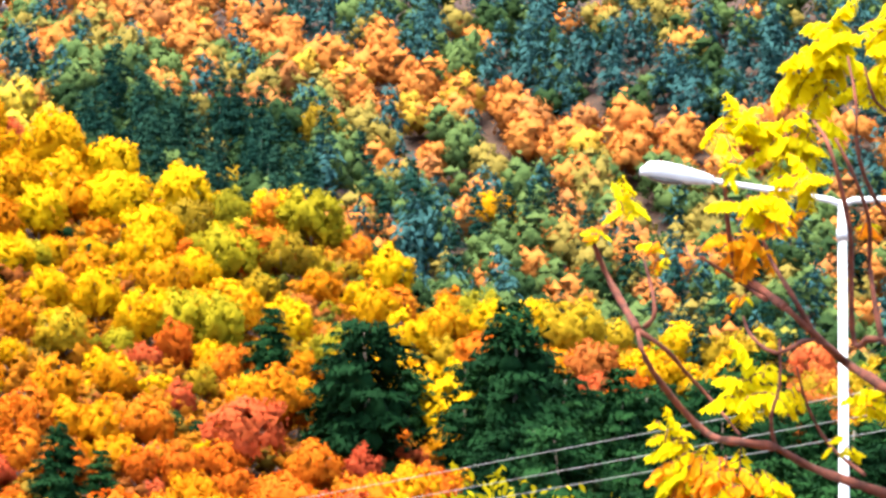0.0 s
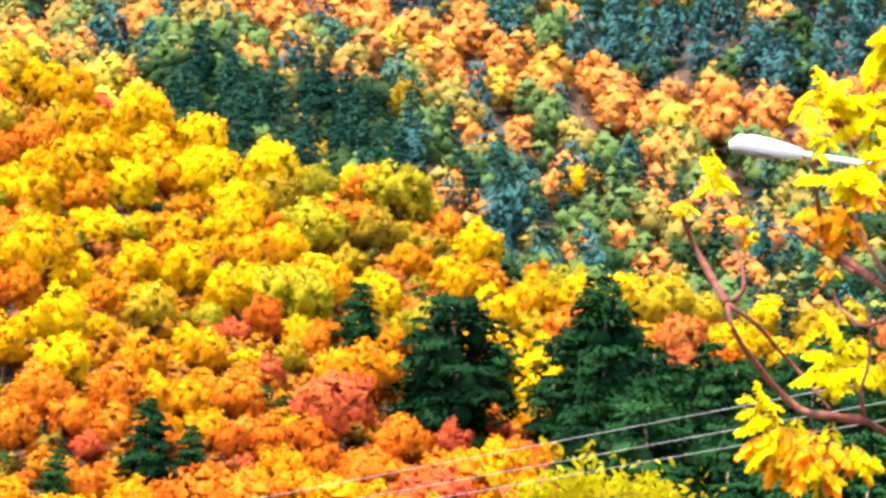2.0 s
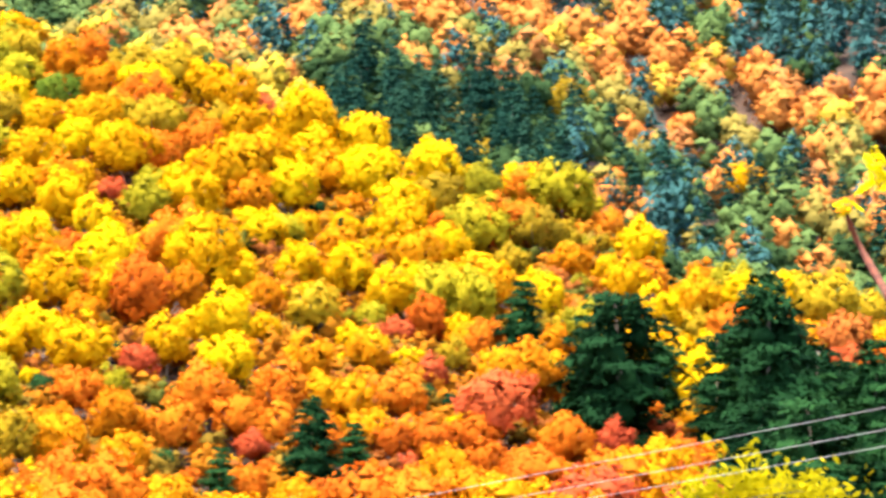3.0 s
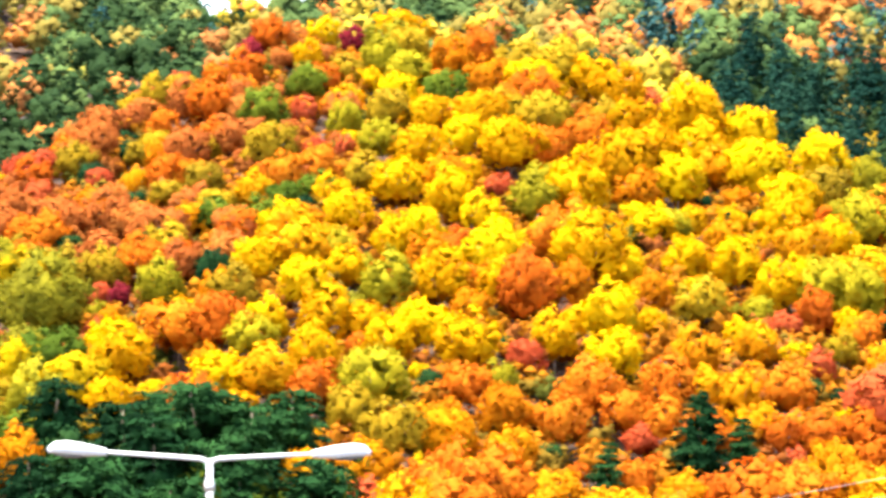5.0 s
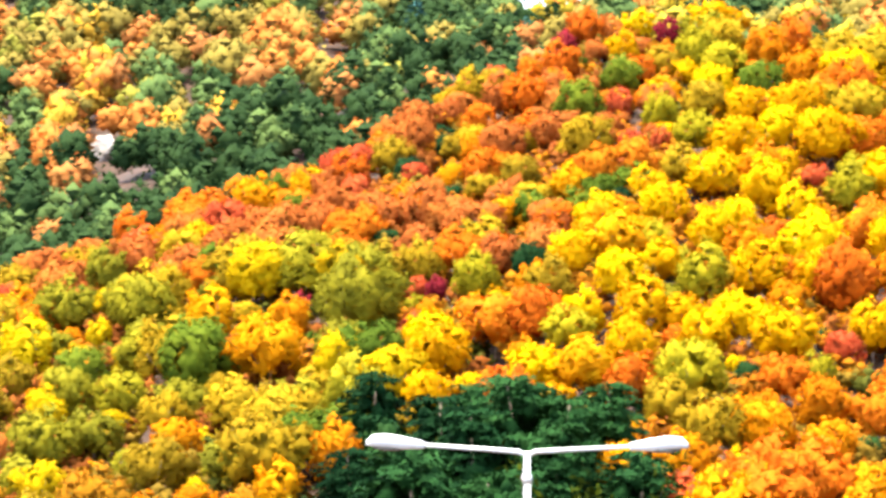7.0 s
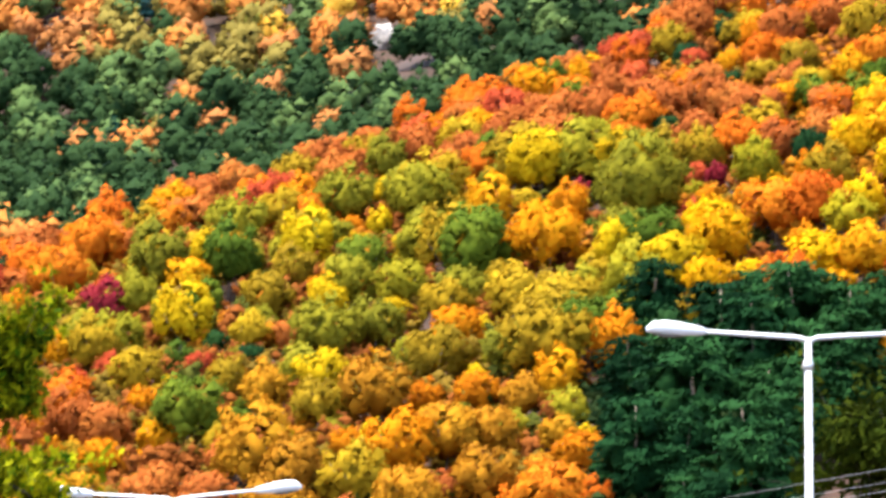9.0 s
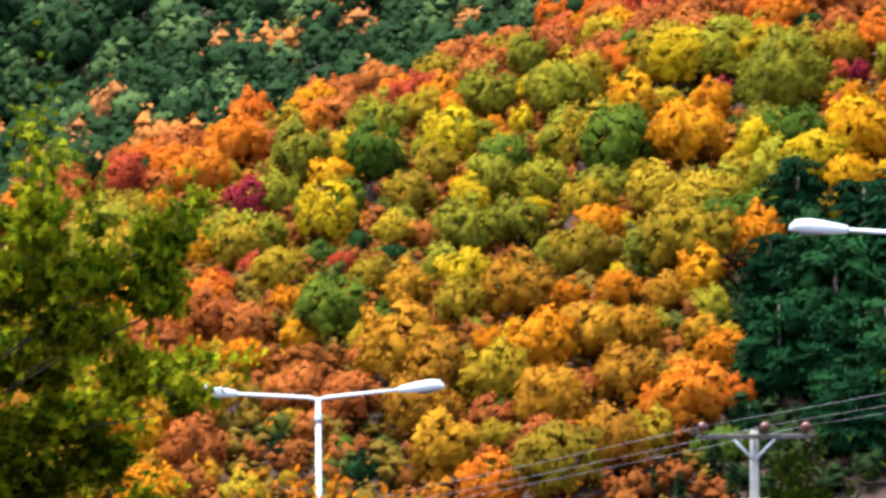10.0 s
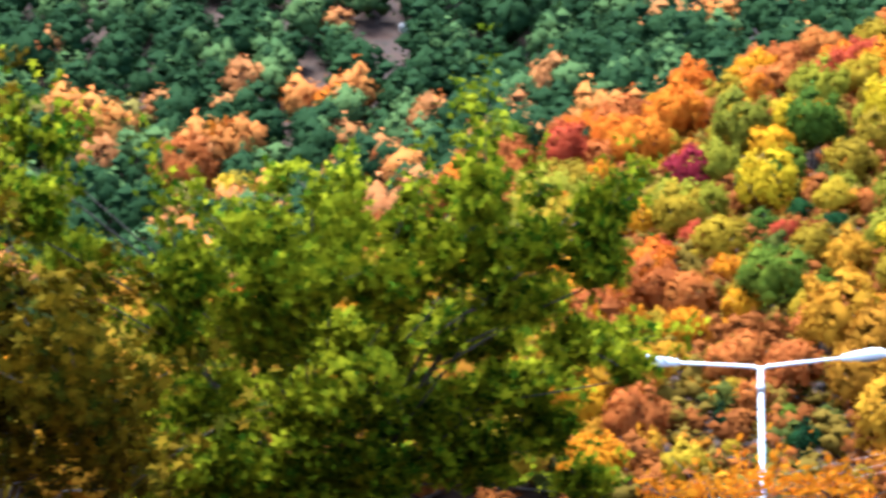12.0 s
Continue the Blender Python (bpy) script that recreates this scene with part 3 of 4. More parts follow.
plant("K", 19.61, 0.31, 0.87)
plant("K", 22.66, -0.14, 0.68)
plant("R", 22.03, -0.23, 0.58)
plant("D", 23.20, -0.41, 0.48)
plant("D", 22.66, -0.68, 0.48)
plant("G", 19.43, -0.14, 0.87)
plant("L", 20.15, -0.59, 0.58)
plant("K", 19.70, -0.59, 1.07)
plant("K", 17.99, -0.41, 1.45)
plant("G", 16.92, -0.41, 1.07)
plant("K", 21.58, -1.39, 0.97)
plant("K", 20.68, -1.21, 1.16)
plant("G", 19.88, -1.21, 0.58)
plant("G", 19.07, -1.21, 0.78)
plant("Y", 19.11, -0.95, 0.48)
plant("K", 18.35, -1.30, 0.78)
plant("G", 17.81, -0.95, 0.87)
plant("E", 23.64, -1.48, 1.26)
plant("G", 24.36, -1.26, 0.58)
plant("G", 24.14, -1.80, 0.68)
plant("K", 24.45, -0.77, 0.87)
plant("C", 23.47, -0.69, 0.48)
plant("K", 23.02, -0.95, 0.78)
plant("K", 22.48, -1.13, 0.87)
plant("G", 25.84, -0.45, 0.68)
plant("K", 25.12, -0.41, 0.97)
plant("C", 24.90, -0.77, 0.58)
plant("C", 25.44, -1.04, 0.58)
plant("R", 25.53, -1.57, 0.97)
plant("G", 25.53, -1.21, 0.58)
plant("R", 24.99, -1.66, 0.87)
plant("G", 24.99, -2.20, 0.78)
plant("K", 22.66, -2.02, 1.45)
plant("G", 21.13, -1.93, 0.58)
plant("K", 21.94, -2.47, 1.16)
plant("G", 20.33, -2.02, 1.16)
plant("K", 19.61, -1.84, 1.16)
plant("K", 18.80, -1.84, 0.97)
plant("L", 17.55, -1.48, 0.68)
plant("G", 17.46, -2.20, 0.87)
plant("K", 17.81, -1.84, 0.68)
plant("K", 21.04, -2.56, 1.16)
plant("K", 20.15, -2.92, 1.26)
plant("K", 18.98, -2.56, 1.16)
plant("O", 17.90, -2.83, 1.26)
plant("O", 17.19, -2.92, 0.68)
plant("O", 18.53, -3.01, 0.78)
plant("K", 22.30, -3.10, 1.16)
plant("R", 23.38, -2.83, 0.97)
plant("R", 24.36, -2.74, 0.78)
# the foot of the west wood
plant("K", 21.86, -3.68, 1.16)
plant("K", 20.06, -3.86, 1.45)
plant("O", 21.23, -4.30, 1.07)
plant("R", 23.92, -3.32, 0.68)
plant("D", 24.41, -3.77, 0.39)
plant("D", 23.20, -4.04, 0.58)
plant("R", 25.89, -3.59, 1.07)
plant("G", 26.70, -3.41, 0.87)
plant("O", 25.62, -1.25, 0.97)
# behind the west crest
plant("O", 32.48, 1.03, 0.78, 330)
plant("R", 32.98, 0.45, 1.07, 330)
plant("K", 32.08, 0.09, 0.87, 330)
plant("O", 30.56, 1.35, 0.73, 330)
plant("R", 30.65, 0.99, 0.58, 330)
plant("R", 29.75, 0.45, 0.68, 330)
# the pines below the western lamp and the small cypresses beside them
plant("P", 15.63, -1.17, 1.88)
plant("P", 14.73, -0.46, 1.61)
plant("P", 13.4, -0.65, 1.52)
plant("P", 16.53, -1.97, 1.61)
plant("P", 14.74, -2.25, 1.79)
plant("P", 13.94, -1.36, 1.52)
plant("Q", 15.81, -2.33, 1.35)
plant("N", 24.54, -3.73, 0.31)
plant("N", 23.24, -4.01, 0.40)
plant("N", 18.56, -4.35, 0.27)
plant("N", 18.13, -4.32, 0.32)
plant("N", 17.57, -4.01, 0.43)
plant("N", 17.33, -4.33, 0.39)
plant("N", 18.98, -4.45, 0.23)


# ---- the rest of the front slope, by stands ----
FOOT_A = [-12, 11, 12.1, 13.4, 17, 20.4, 23, 24.8, 26.6, 30, 40]
FOOT_E = [9, 7, 3.7, 3.0, 2.75, 2.2, 1.3, 0.6, -0.1, -1.9, -3.6]
MIXES = {
    "yellow_wood": (("yellow", 46), ("gold", 22), ("orange", 11), ("lime", 13), ("khaki", 3), ("green", 1), ("crimson", 2)),
    "orange_wood": (("orange", 52), ("gold", 30), ("yellow", 8), ("crimson", 7), ("rust", 3)),
    "red_wood": (("rust", 44), ("orange", 16), ("crimson", 8), ("gold", 5), ("khaki", 13), ("evergreen", 8), ("green", 6)),
    "green_wood": (("moss", 36), ("khaki", 28), ("straw", 18), ("gold", 9), ("green", 9)),
    "brown_wood": (("amber", 46), ("khaki", 32), ("gold", 8), ("rust", 9), ("green", 5)),
    "pine_wood": (("pine", 92), ("evergreen", 8)),
    "east_wood": (("khaki", 36), ("yellow", 16), ("orange", 10), ("lime", 10), ("green", 14), ("rust", 14)),
}


def stand(az, el):
    """Which wood grows at that bearing and elevation."""
    if (12.3 if el > -0.6 else 11.8) < az < 17.4 and el < 0.15 - 0.25 * max(0.0, az - 16.2):
        return "pine_wood"
    if -3.2 < az < -0.2 and el < 1.0:
        return "pine_wood"
    wob = noise.noise((az * 0.6, el * 0.9, 1.7)) * 0.7
    if el > np.interp(az, FOOT_A, FOOT_E) + wob * 0.7:
        return "red_wood"
    if az > 15.5 + wob:
        return "green_wood" if el > -1.6 + wob else "brown_wood"
    if az < -3.0 and el < 0.7 + wob:
        return "pine_wood"
    if az < 3.2 and el > 1.9 + wob or az < -2.2:
        return "east_wood"
    return "orange_wood" if el < 0.9 + wob * 2.2 - 0.05 * az else "yellow_wood"


def fill_slope():
    rng = random.Random(11)
    cell = {}
    stars = []
    for x, y, w, a, r in planted:
        cell.setdefault((int(x // 12), int(y // 12)), []).append((x, y, w))
        stars.append((a, r, math.degrees(w / r), math.degrees(math.atan2(ground_z(a, r) + 0.5 * w - EYE, r))))
    r = 262.0
    while r < 500:
        step = 6.2 if r < 365 else 5.1
        az = -9.0 + rng.uniform(0, 1)
        while az < 38.0:
            a, rr = az + rng.uniform(-0.35, 0.35), r + rng.uniform(-2.4, 2.4)
            az += math.degrees(step / r)
            c1 = np.interp(a, CREST_A, CREST_E)
            if rr > 330 + 16.0 * (c1 + 3.0) + 3:
                continue
            p = spot(a, rr)
            el = math.degrees(math.atan2(p.z + 4 - EYE, rr))
            low = -1.6 if a < 14 else (-3.4 if a < 17 else (-4.3 if a < 19 else -5.4))
            if el < low:
                continue
            close = 0.40 if a < 15.5 else 0.33
            near = [q for i in (-1, 0, 1) for j in (-1, 0, 1) for q in cell.get((int(p.x // 12) + i, int(p.y // 12) + j), ())]
            if any((q[0] - p.x) ** 2 + (q[1] - p.y) ** 2 < (close * q[2] + 0.9) ** 2 for q in near):
                continue
            small = stand(a, el) == "red_wood"
            width = rng.uniform(4.4, 6.6) if small else rng.uniform(8.4, 11.8) if stand(a, el) == "brown_wood" else rng.uniform(7.2, 10.4)
            half, top = math.degrees(0.5 * width / rr), math.degrees(math.atan2(p.z + 0.9 * width - EYE, rr))
            ahead = [q for q in stars if q[1] > rr and abs(q[0] - a) < 0.38 * q[2] + half * 0.7]
            if ahead:
                room = min(q[3] - 0.16 * q[2] for q in ahead)
                while width > 1.4 and math.degrees(math.atan2(p.z + 0.85 * width - EYE, rr)) > room:
                    width -= 0.4
                if width <= 1.4:
                    continue
            mix = MIXES[stand(a, el)]
            kind = rng.choices([k for k, _ in mix], [n for _, n in mix])[0]
            if kind == "evergreen":
                width *= 0.7
            plant_at(kind, a, rr, width, rng.uniform(0.85, 1.15))
        r += step * 0.92


fill_slope()


def undergrowth():
    """Low scrub between the trunks, too dense to count."""
    rng, bodies = random.Random(31), {}
    bush = [broad_crown(90 + s, 52, 6, 0.095, (0.16, 0.24), False) for s in range(3)]
    step, spots = 2.95, []
    r0 = 258.0
    while r0 < 492:
        a0 = -9.0
        while a0 < 38.0:
            spots.append((a0 + rng.uniform(-0.25, 0.25), r0 + rng.uniform(-1.3, 1.3)))
            a0 += math.degrees(step / r0)
        r0 += step
    trunks = {}
    for x, y, w, _, _ in planted:
        trunks.setdefault((int(x // 6), int(y // 6)), []).append((x, y, w))
    for az, r in spots:
        if r > 330 + 16.0 * (np.interp(az, CREST_A, CREST_E) + 3.0):
            continue
        p = spot(az, r)
        el = math.degrees(math.atan2(p.z - EYE, r))
        if el < (-1.8 if az < 14 else (-4.4 if az < 16.8 else -5.6)):
            continue
        if any((q[0] - p.x) ** 2 + (q[1] - p.y) ** 2 < (0.3 * q[2]) ** 2 for i in (-1, 0, 1) for j in (-1, 0, 1) for q in trunks.get((int(p.x // 6) + i, int(p.y // 6) + j), ())):
            continue
        wood = stand(az, el)
        kind = "evergreen" if wood == "pine_wood" else rng.choices(("rust", "khaki", "orange", "green"), (52, 30, 10, 8) if wood in ("brown_wood", "green_wood") else (48, 18, 30, 4) if wood == "red_wood" else (14, 14, 68, 4))[0]
        w = rng.uniform(2.8, 4.6)
        bodies.setdefault(kind, []).append(moved(bush[rng.randrange(3)], rng.uniform(0, math.tau), w, rng.uniform(0.7, 1.0), p - Vector((0, 0, 0.15 * w))))
    for kind, vs in bodies.items():
        tagged(new("undergrowth", tri_mesh("undergrowth", *joined(*vs), SCRUB[kind])), SCRUB_LABEL[kind], "undergrowth", kind="stuff")


SCRUB = {k: leaf_material("scrub_" + k, *c, noise_scale=0.25, object_random=False, grain=3.5) for k, c in {
    "rust": ((0.0936, 0.0259, 0.0101), (0.18, 0.0504, 0.013), (0.274, 0.0864, 0.0173)),
    "khaki": ((0.072, 0.0504, 0.0101), (0.13, 0.0864, 0.0144), (0.216, 0.137, 0.018)),
    "orange": ((0.202, 0.054, 0.0072), (0.331, 0.0936, 0.00864), (0.403, 0.158, 0.0108)),
    "green": ((0.0216, 0.0324, 0.00864), (0.0432, 0.0576, 0.0115), (0.0864, 0.0936, 0.0144)),
    "evergreen": ((0.00576, 0.0144, 0.0072), (0.013, 0.0288, 0.0115), (0.0288, 0.0504, 0.0144))}.items()}
SCRUB_LABEL = {"rust": "red-brown scrub under the hillside trees", "khaki": "dull olive scrub under the hillside trees", "orange": "orange scrub under the hillside trees",
               "green": "green scrub under the hillside trees", "evergreen": "dark scrub under the pine trees"}
undergrowth()


def pine_stand():
    """Slender pines on the ground behind the first crest."""
    rng = random.Random(41)
    for a0, a1, n, near, far in ((2.0, 5.8, 64, 14, 86), (-2.6, 2.0, 6, 10, 88), (-6.8, -2.6, 12, 20, 88), (24.5, 35.0, 16, 110, 200)):
        for k in range(n):
            az = a0 + (a1 - a0) * (k + rng.uniform(0, 1)) / n
            plant_at("wood_pine", az, profile(az)[0][7] + rng.uniform(near, far), rng.uniform(4.4, 6.6), rng.uniform(0.85, 1.2))


pine_stand()


# ---- rocks: bearing, elevation, breadth ----
ROCKS = [
    (20.57, 4.48, 0.56, "pale limestone boulder on the wooded crest"),
    (24.25, 2.99, 0.32, "small pale limestone rock among dark scrub"),
    (29.43, 2.76, 0.2, "small pale rock among dark trees"),
]
ROCK_R = []
for a, e, d, _ in ROCKS:
    lo = profile(a)[0][7] + 30
    while lo < 820 and math.degrees(math.atan2(ground_z(a, lo) + 2.0 - EYE, lo)) < e:
        lo += 3.0
    ROCK_R.append(lo)


# ---- woods behind the first crest: too many to count, one body of leaves a colour ----
FAR_BROAD = [broad_crown(70 + s, 100, 12, 0.078, (0.14, 0.22), False) for s in range(3)]
FAR_PINE = [pine_crown(80 + s, 190, 0.6, 1.6, leaf=0.075, core=10) for s in range(3)]


def far_kind(az, el, layer, rng):
    """Which tree grows where behind the first crest: patches, each with its own mix."""
    n1 = noise.noise((az * 0.55, el * 1.1, 9.0))
    n2 = noise.noise((az * 1.3, el * 2.2, 4.0))
    pick = lambda *mix: rng.choices(mix[::2], mix[1::2])[0]
    if layer == 2:
        if az > 13.4:
            return pick("evergreen", 84, "green", 9, "rust", 3, "orange", 4)
        if 1.9 < az < 6.0:
            return pick("evergreen", 80, "green", 16, "khaki", 4)
        if az <= 1.9:
            if n2 > 0.22:
                return pick("orange", 70, "rust", 20, "khaki", 10)
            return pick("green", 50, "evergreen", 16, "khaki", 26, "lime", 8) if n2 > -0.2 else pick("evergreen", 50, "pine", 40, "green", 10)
        return pick("khaki", 24, "yellow", 30, "orange", 30, "green", 16) if n2 > -0.15 else pick("green", 60, "evergreen", 40)
    if az < 9.5:
        seam = np.interp(az, [-7, -4.2, -1.5, 0.4, 2.8, 6], [5.3, 5.1, 5.3, 5.9, 6.9, 7.5])
        if abs(el - seam) < 0.42 + 0.4 * n2:
            return pick("orange", 80, "rust", 12, "gold", 4, "khaki", 4)
        if el > seam and az < -2.0 and el > 6.95:
            return pick("green", 50, "khaki", 40, "orange", 10)
        if el > seam:
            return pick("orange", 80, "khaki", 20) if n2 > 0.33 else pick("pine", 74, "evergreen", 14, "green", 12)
        return pick("rust", 40, "orange", 40, "khaki", 20) if n2 > 0.15 else pick("green", 48, "khaki", 36, "pine", 16)
    if az < 13:
        return pick("green", 44, "evergreen", 50, "khaki", 4, "yellow", 2)
    if az < 25.2:
        if n1 > 0.12 or az < 16.5 and el > 6:
            return pick("evergreen", 44, "green", 40, "khaki", 8, "pine", 8)
        if n2 > 0.1:
            return pick("orange", 46, "gold", 12, "rust", 22, "khaki", 20)
        return pick("khaki", 56, "lime", 10, "green", 26, "orange", 8)
    if az < 27.5 and el > 3.9 + n2 * 0.6:
        return pick("orange", 30, "rust", 30, "khaki", 30, "green", 10)
    if n2 > 0.12 and el < 1.6 and az > 29:
        return pick("rust", 46, "orange", 30, "khaki", 24)
    return pick("evergreen", 82, "green", 17, "rust", 1)


def far_woods():
    rng, bodies = random.Random(21), {}
    for layer in (2, 3):
        az = -9.5
        while az < 38:
            rs, zs = profile(az)
            r1, r2 = rs[7], rs[9]
            lo, hi = (r1 + 8, r2 + 6) if layer == 2 else (r2 + 50, 835)
            r = lo + rng.uniform(0, 5)
            step = 5.5 if layer == 2 else 6.2
            while r < hi:
                a = az + rng.uniform(-0.5, 0.5)
                p = spot(a, r)
                el = math.degrees(math.atan2(p.z + 4 - EYE, r))
                hidden = max(math.degrees(math.atan2(z + 1, q)) for q, z in zip(rs[7:], zs[7:]) if q < r - 5 or q == rs[7])
                if el > hidden - 0.25 and el < 7.6 and not any(abs(a - q[0]) < 0.65 * q[2] and q[1] - 1.1 * q[2] < el < q[1] + 0.45 * q[2] for q in ROCKS):
                    kind = far_kind(a, el, layer, rng)
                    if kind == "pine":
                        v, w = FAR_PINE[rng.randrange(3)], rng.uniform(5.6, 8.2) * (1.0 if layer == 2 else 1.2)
                    else:
                        v, w = FAR_BROAD[rng.randrange(3)], rng.uniform(5.8, 8.4) * (1.0 if layer == 2 else 1.3)
                    bodies.setdefault(kind, []).append(moved(v, rng.uniform(0, math.tau), w, rng.uniform(0.85, 1.2), p))
                r += step * (rng.uniform(0.8, 1.2) if layer == 2 else rng.uniform(0.9, 1.4))
            az += math.degrees(step / (460 if layer == 2 else 700))
    for kind, vs in bodies.items():
        me = tri_mesh("woodland", *joined(*vs), FAR_HAZED_LEAF[kind])
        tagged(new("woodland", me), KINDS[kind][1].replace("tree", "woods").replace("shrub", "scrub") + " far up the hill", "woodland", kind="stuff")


# bluer than the near leaves: the haze of distance put into the colours
FAR_HAZED_LEAF = {k: leaf_material("far_" + k, *c, noise_scale=0.10, object_random=False, grain=1.6, leaf_var=0.10, through_light=0.14) for k, c in {
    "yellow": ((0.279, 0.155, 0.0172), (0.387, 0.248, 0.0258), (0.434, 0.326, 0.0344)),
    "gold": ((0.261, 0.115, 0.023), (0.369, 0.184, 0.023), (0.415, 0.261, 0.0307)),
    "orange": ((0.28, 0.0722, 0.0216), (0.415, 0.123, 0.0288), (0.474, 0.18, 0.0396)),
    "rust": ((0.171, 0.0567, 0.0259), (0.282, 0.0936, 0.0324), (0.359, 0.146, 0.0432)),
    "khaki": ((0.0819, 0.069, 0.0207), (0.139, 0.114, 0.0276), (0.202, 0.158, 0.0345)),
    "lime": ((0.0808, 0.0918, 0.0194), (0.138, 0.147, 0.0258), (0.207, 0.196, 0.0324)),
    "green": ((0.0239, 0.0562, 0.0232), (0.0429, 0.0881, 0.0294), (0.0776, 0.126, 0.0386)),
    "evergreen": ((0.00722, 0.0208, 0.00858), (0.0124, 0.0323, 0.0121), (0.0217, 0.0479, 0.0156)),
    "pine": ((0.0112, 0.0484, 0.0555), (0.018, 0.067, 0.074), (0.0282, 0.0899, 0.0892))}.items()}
far_woods()


# ---- street lamps along the road below ----
def ring(bm, x, half_w, z0, z1, n=10):
    """A rounded section of a lamp head at x."""
    out = []
    for k in range(n):
        a = math.tau * k / n
        c, s = math.cos(a), math.sin(a)
        out.append(bm.verts.new((x, half_w * math.copysign(abs(c) ** 0.6, c), (z0 + z1) / 2 + (z1 - z0) / 2 * math.copysign(abs(s) ** 0.7, s))))
    return out


def loft(bm, rings):
    for a, b in zip(rings, rings[1:]):
        for k in range(len(a)):
            bm.faces.new((a[k], a[(k + 1) % len(a)], b[(k + 1) % len(b)], b[k])).smooth = True
    bm.faces.new(rings[0][::-1]); bm.faces.new(rings[-1])


def street_lamp(base, top, turn, rise):
    lamp = tagged(new("street_lamp"), "tall white steel street lamp with two arms", "street lamp", group="street lamps")
    lamp.matrix_basis = pose(base.x, base.y, base.z, 0, 0, turn)
    h = top - base.z
    bm = bmesh.new()
    tube(bm, [(0, 0, 0), (0, 0, 0.9), (0, 0, 0.92), (0, 0, h * 0.55), (0, 0, h)], [0.09, 0.09, 0.07, 0.058, 0.043], 14)
    pole = part("pole", bm, PAINT, lamp)
    bm = bmesh.new()
    tube(bm, [(0, 0, h - 0.42), (0, 0, h - 0.30)], [0.062, 0.062], 14)
    part("collar", bm, GALV, pole)
    bm = bmesh.new()
    tube(bm, [(0, 0, -0.03), (0, 0, 0.006)], [0.30, 0.30], 8)
    part("base_plate", bm, GALV, lamp)
    for side in (-1, 1):
        up = rise[0] if side < 0 else rise[1]
        bm = bmesh.new()
        tube(bm, [(0, 0, h - 0.05), (side * 0.12, 0, h), (side * 0.5, 0, h + up * 0.33), (side * 1.36, 0, h + up)], [0.034, 0.033, 0.031, 0.028], 10)
        part("arm", bm, PAINT, lamp)
        bm = bmesh.new()
        loft(bm, [ring(bm, x, w, z0, z1) for x, w, z0, z1 in ((0, 0.05, -0.045, 0.045), (0.06, 0.08, -0.06, 0.06), (0.30, 0.13, -0.085, 0.095), (0.52, 0.15, -0.085, 0.11), (0.68, 0.13, -0.075, 0.085), (0.76, 0.08, -0.065, 0.0))])
        head = part("lamp_head", bm, PAINT, lamp, "white tapered cobra-style lamp head")
        flip = 180 if side < 0 else 0
        head.matrix_basis = Matrix.Translation((side * 1.33, 0, h + up * 0.98)) @ pose(0, 0, 0, 0, 0, flip) @ pose(0, 0, 0, 0, -math.degrees(math.atan2(up, 1.36)) - 1.0, 0)
        bm = bmesh.new()
        loft(bm, [ring(bm, x, w, z0, -0.055) for x, w, z0 in ((0.27, 0.06, -0.075), (0.34, 0.11, -0.105), (0.50, 0.125, -0.12), (0.64, 0.10, -0.10), (0.70, 0.05, -0.065))])
        part("lens", bm, LENS, head, "grey glass lamp lens")
    return lamp


def lamp_at(az, el, r, turn, rise):
    top = sight(az, el, r)
    return street_lamp(spot(az, r), top.z, az + turn, rise)


lamp_at(-6.33, 4.30, 37.4, 0, (0.22, 0.02))
lamp_at(13.84, -0.27, 47.0, 0, (0.09, 0.06))
lamp_at(23.88, -2.75, 59.6, 0, (0.08, 0.12))

# ---- overhead line ----
CONCRETE = rough_material("weathered_concrete", (0.17, 0.165, 0.155), (0.32, 0.31, 0.29), 2.2)
OLD_STEEL = rough_material("rusty_painted_steel", (0.05, 0.042, 0.036), (0.13, 0.11, 0.095), 6.0, 0.7)
GLAZE = rough_material("brown_glazed_porcelain", (0.10, 0.035, 0.025), (0.16, 0.06, 0.04), 5.0, 0.25, 0.0, 0.05)
WIRE = rough_material("aluminium_wire", (0.34, 0.34, 0.34), (0.45, 0.45, 0.45), 3.0, 0.5, 0.3, 0.02)


def box(bm, x0, x1, y0, y1, z0, z1):
    m = Matrix.Translation(((x0 + x1) / 2, (y0 + y1) / 2, (z0 + z1) / 2)) @ Matrix.Diagonal((x1 - x0, y1 - y0, z1 - z0, 1))
    g = bmesh.ops.create_cube(bm, size=1.0, matrix=m)
    bmesh.ops.bevel(bm, geom=list({e for v in g["verts"] for e in v.link_edges}), offset=min(x1 - x0, y1 - y0, z1 - z0) * 0.12, segments=1, affect="EDGES")


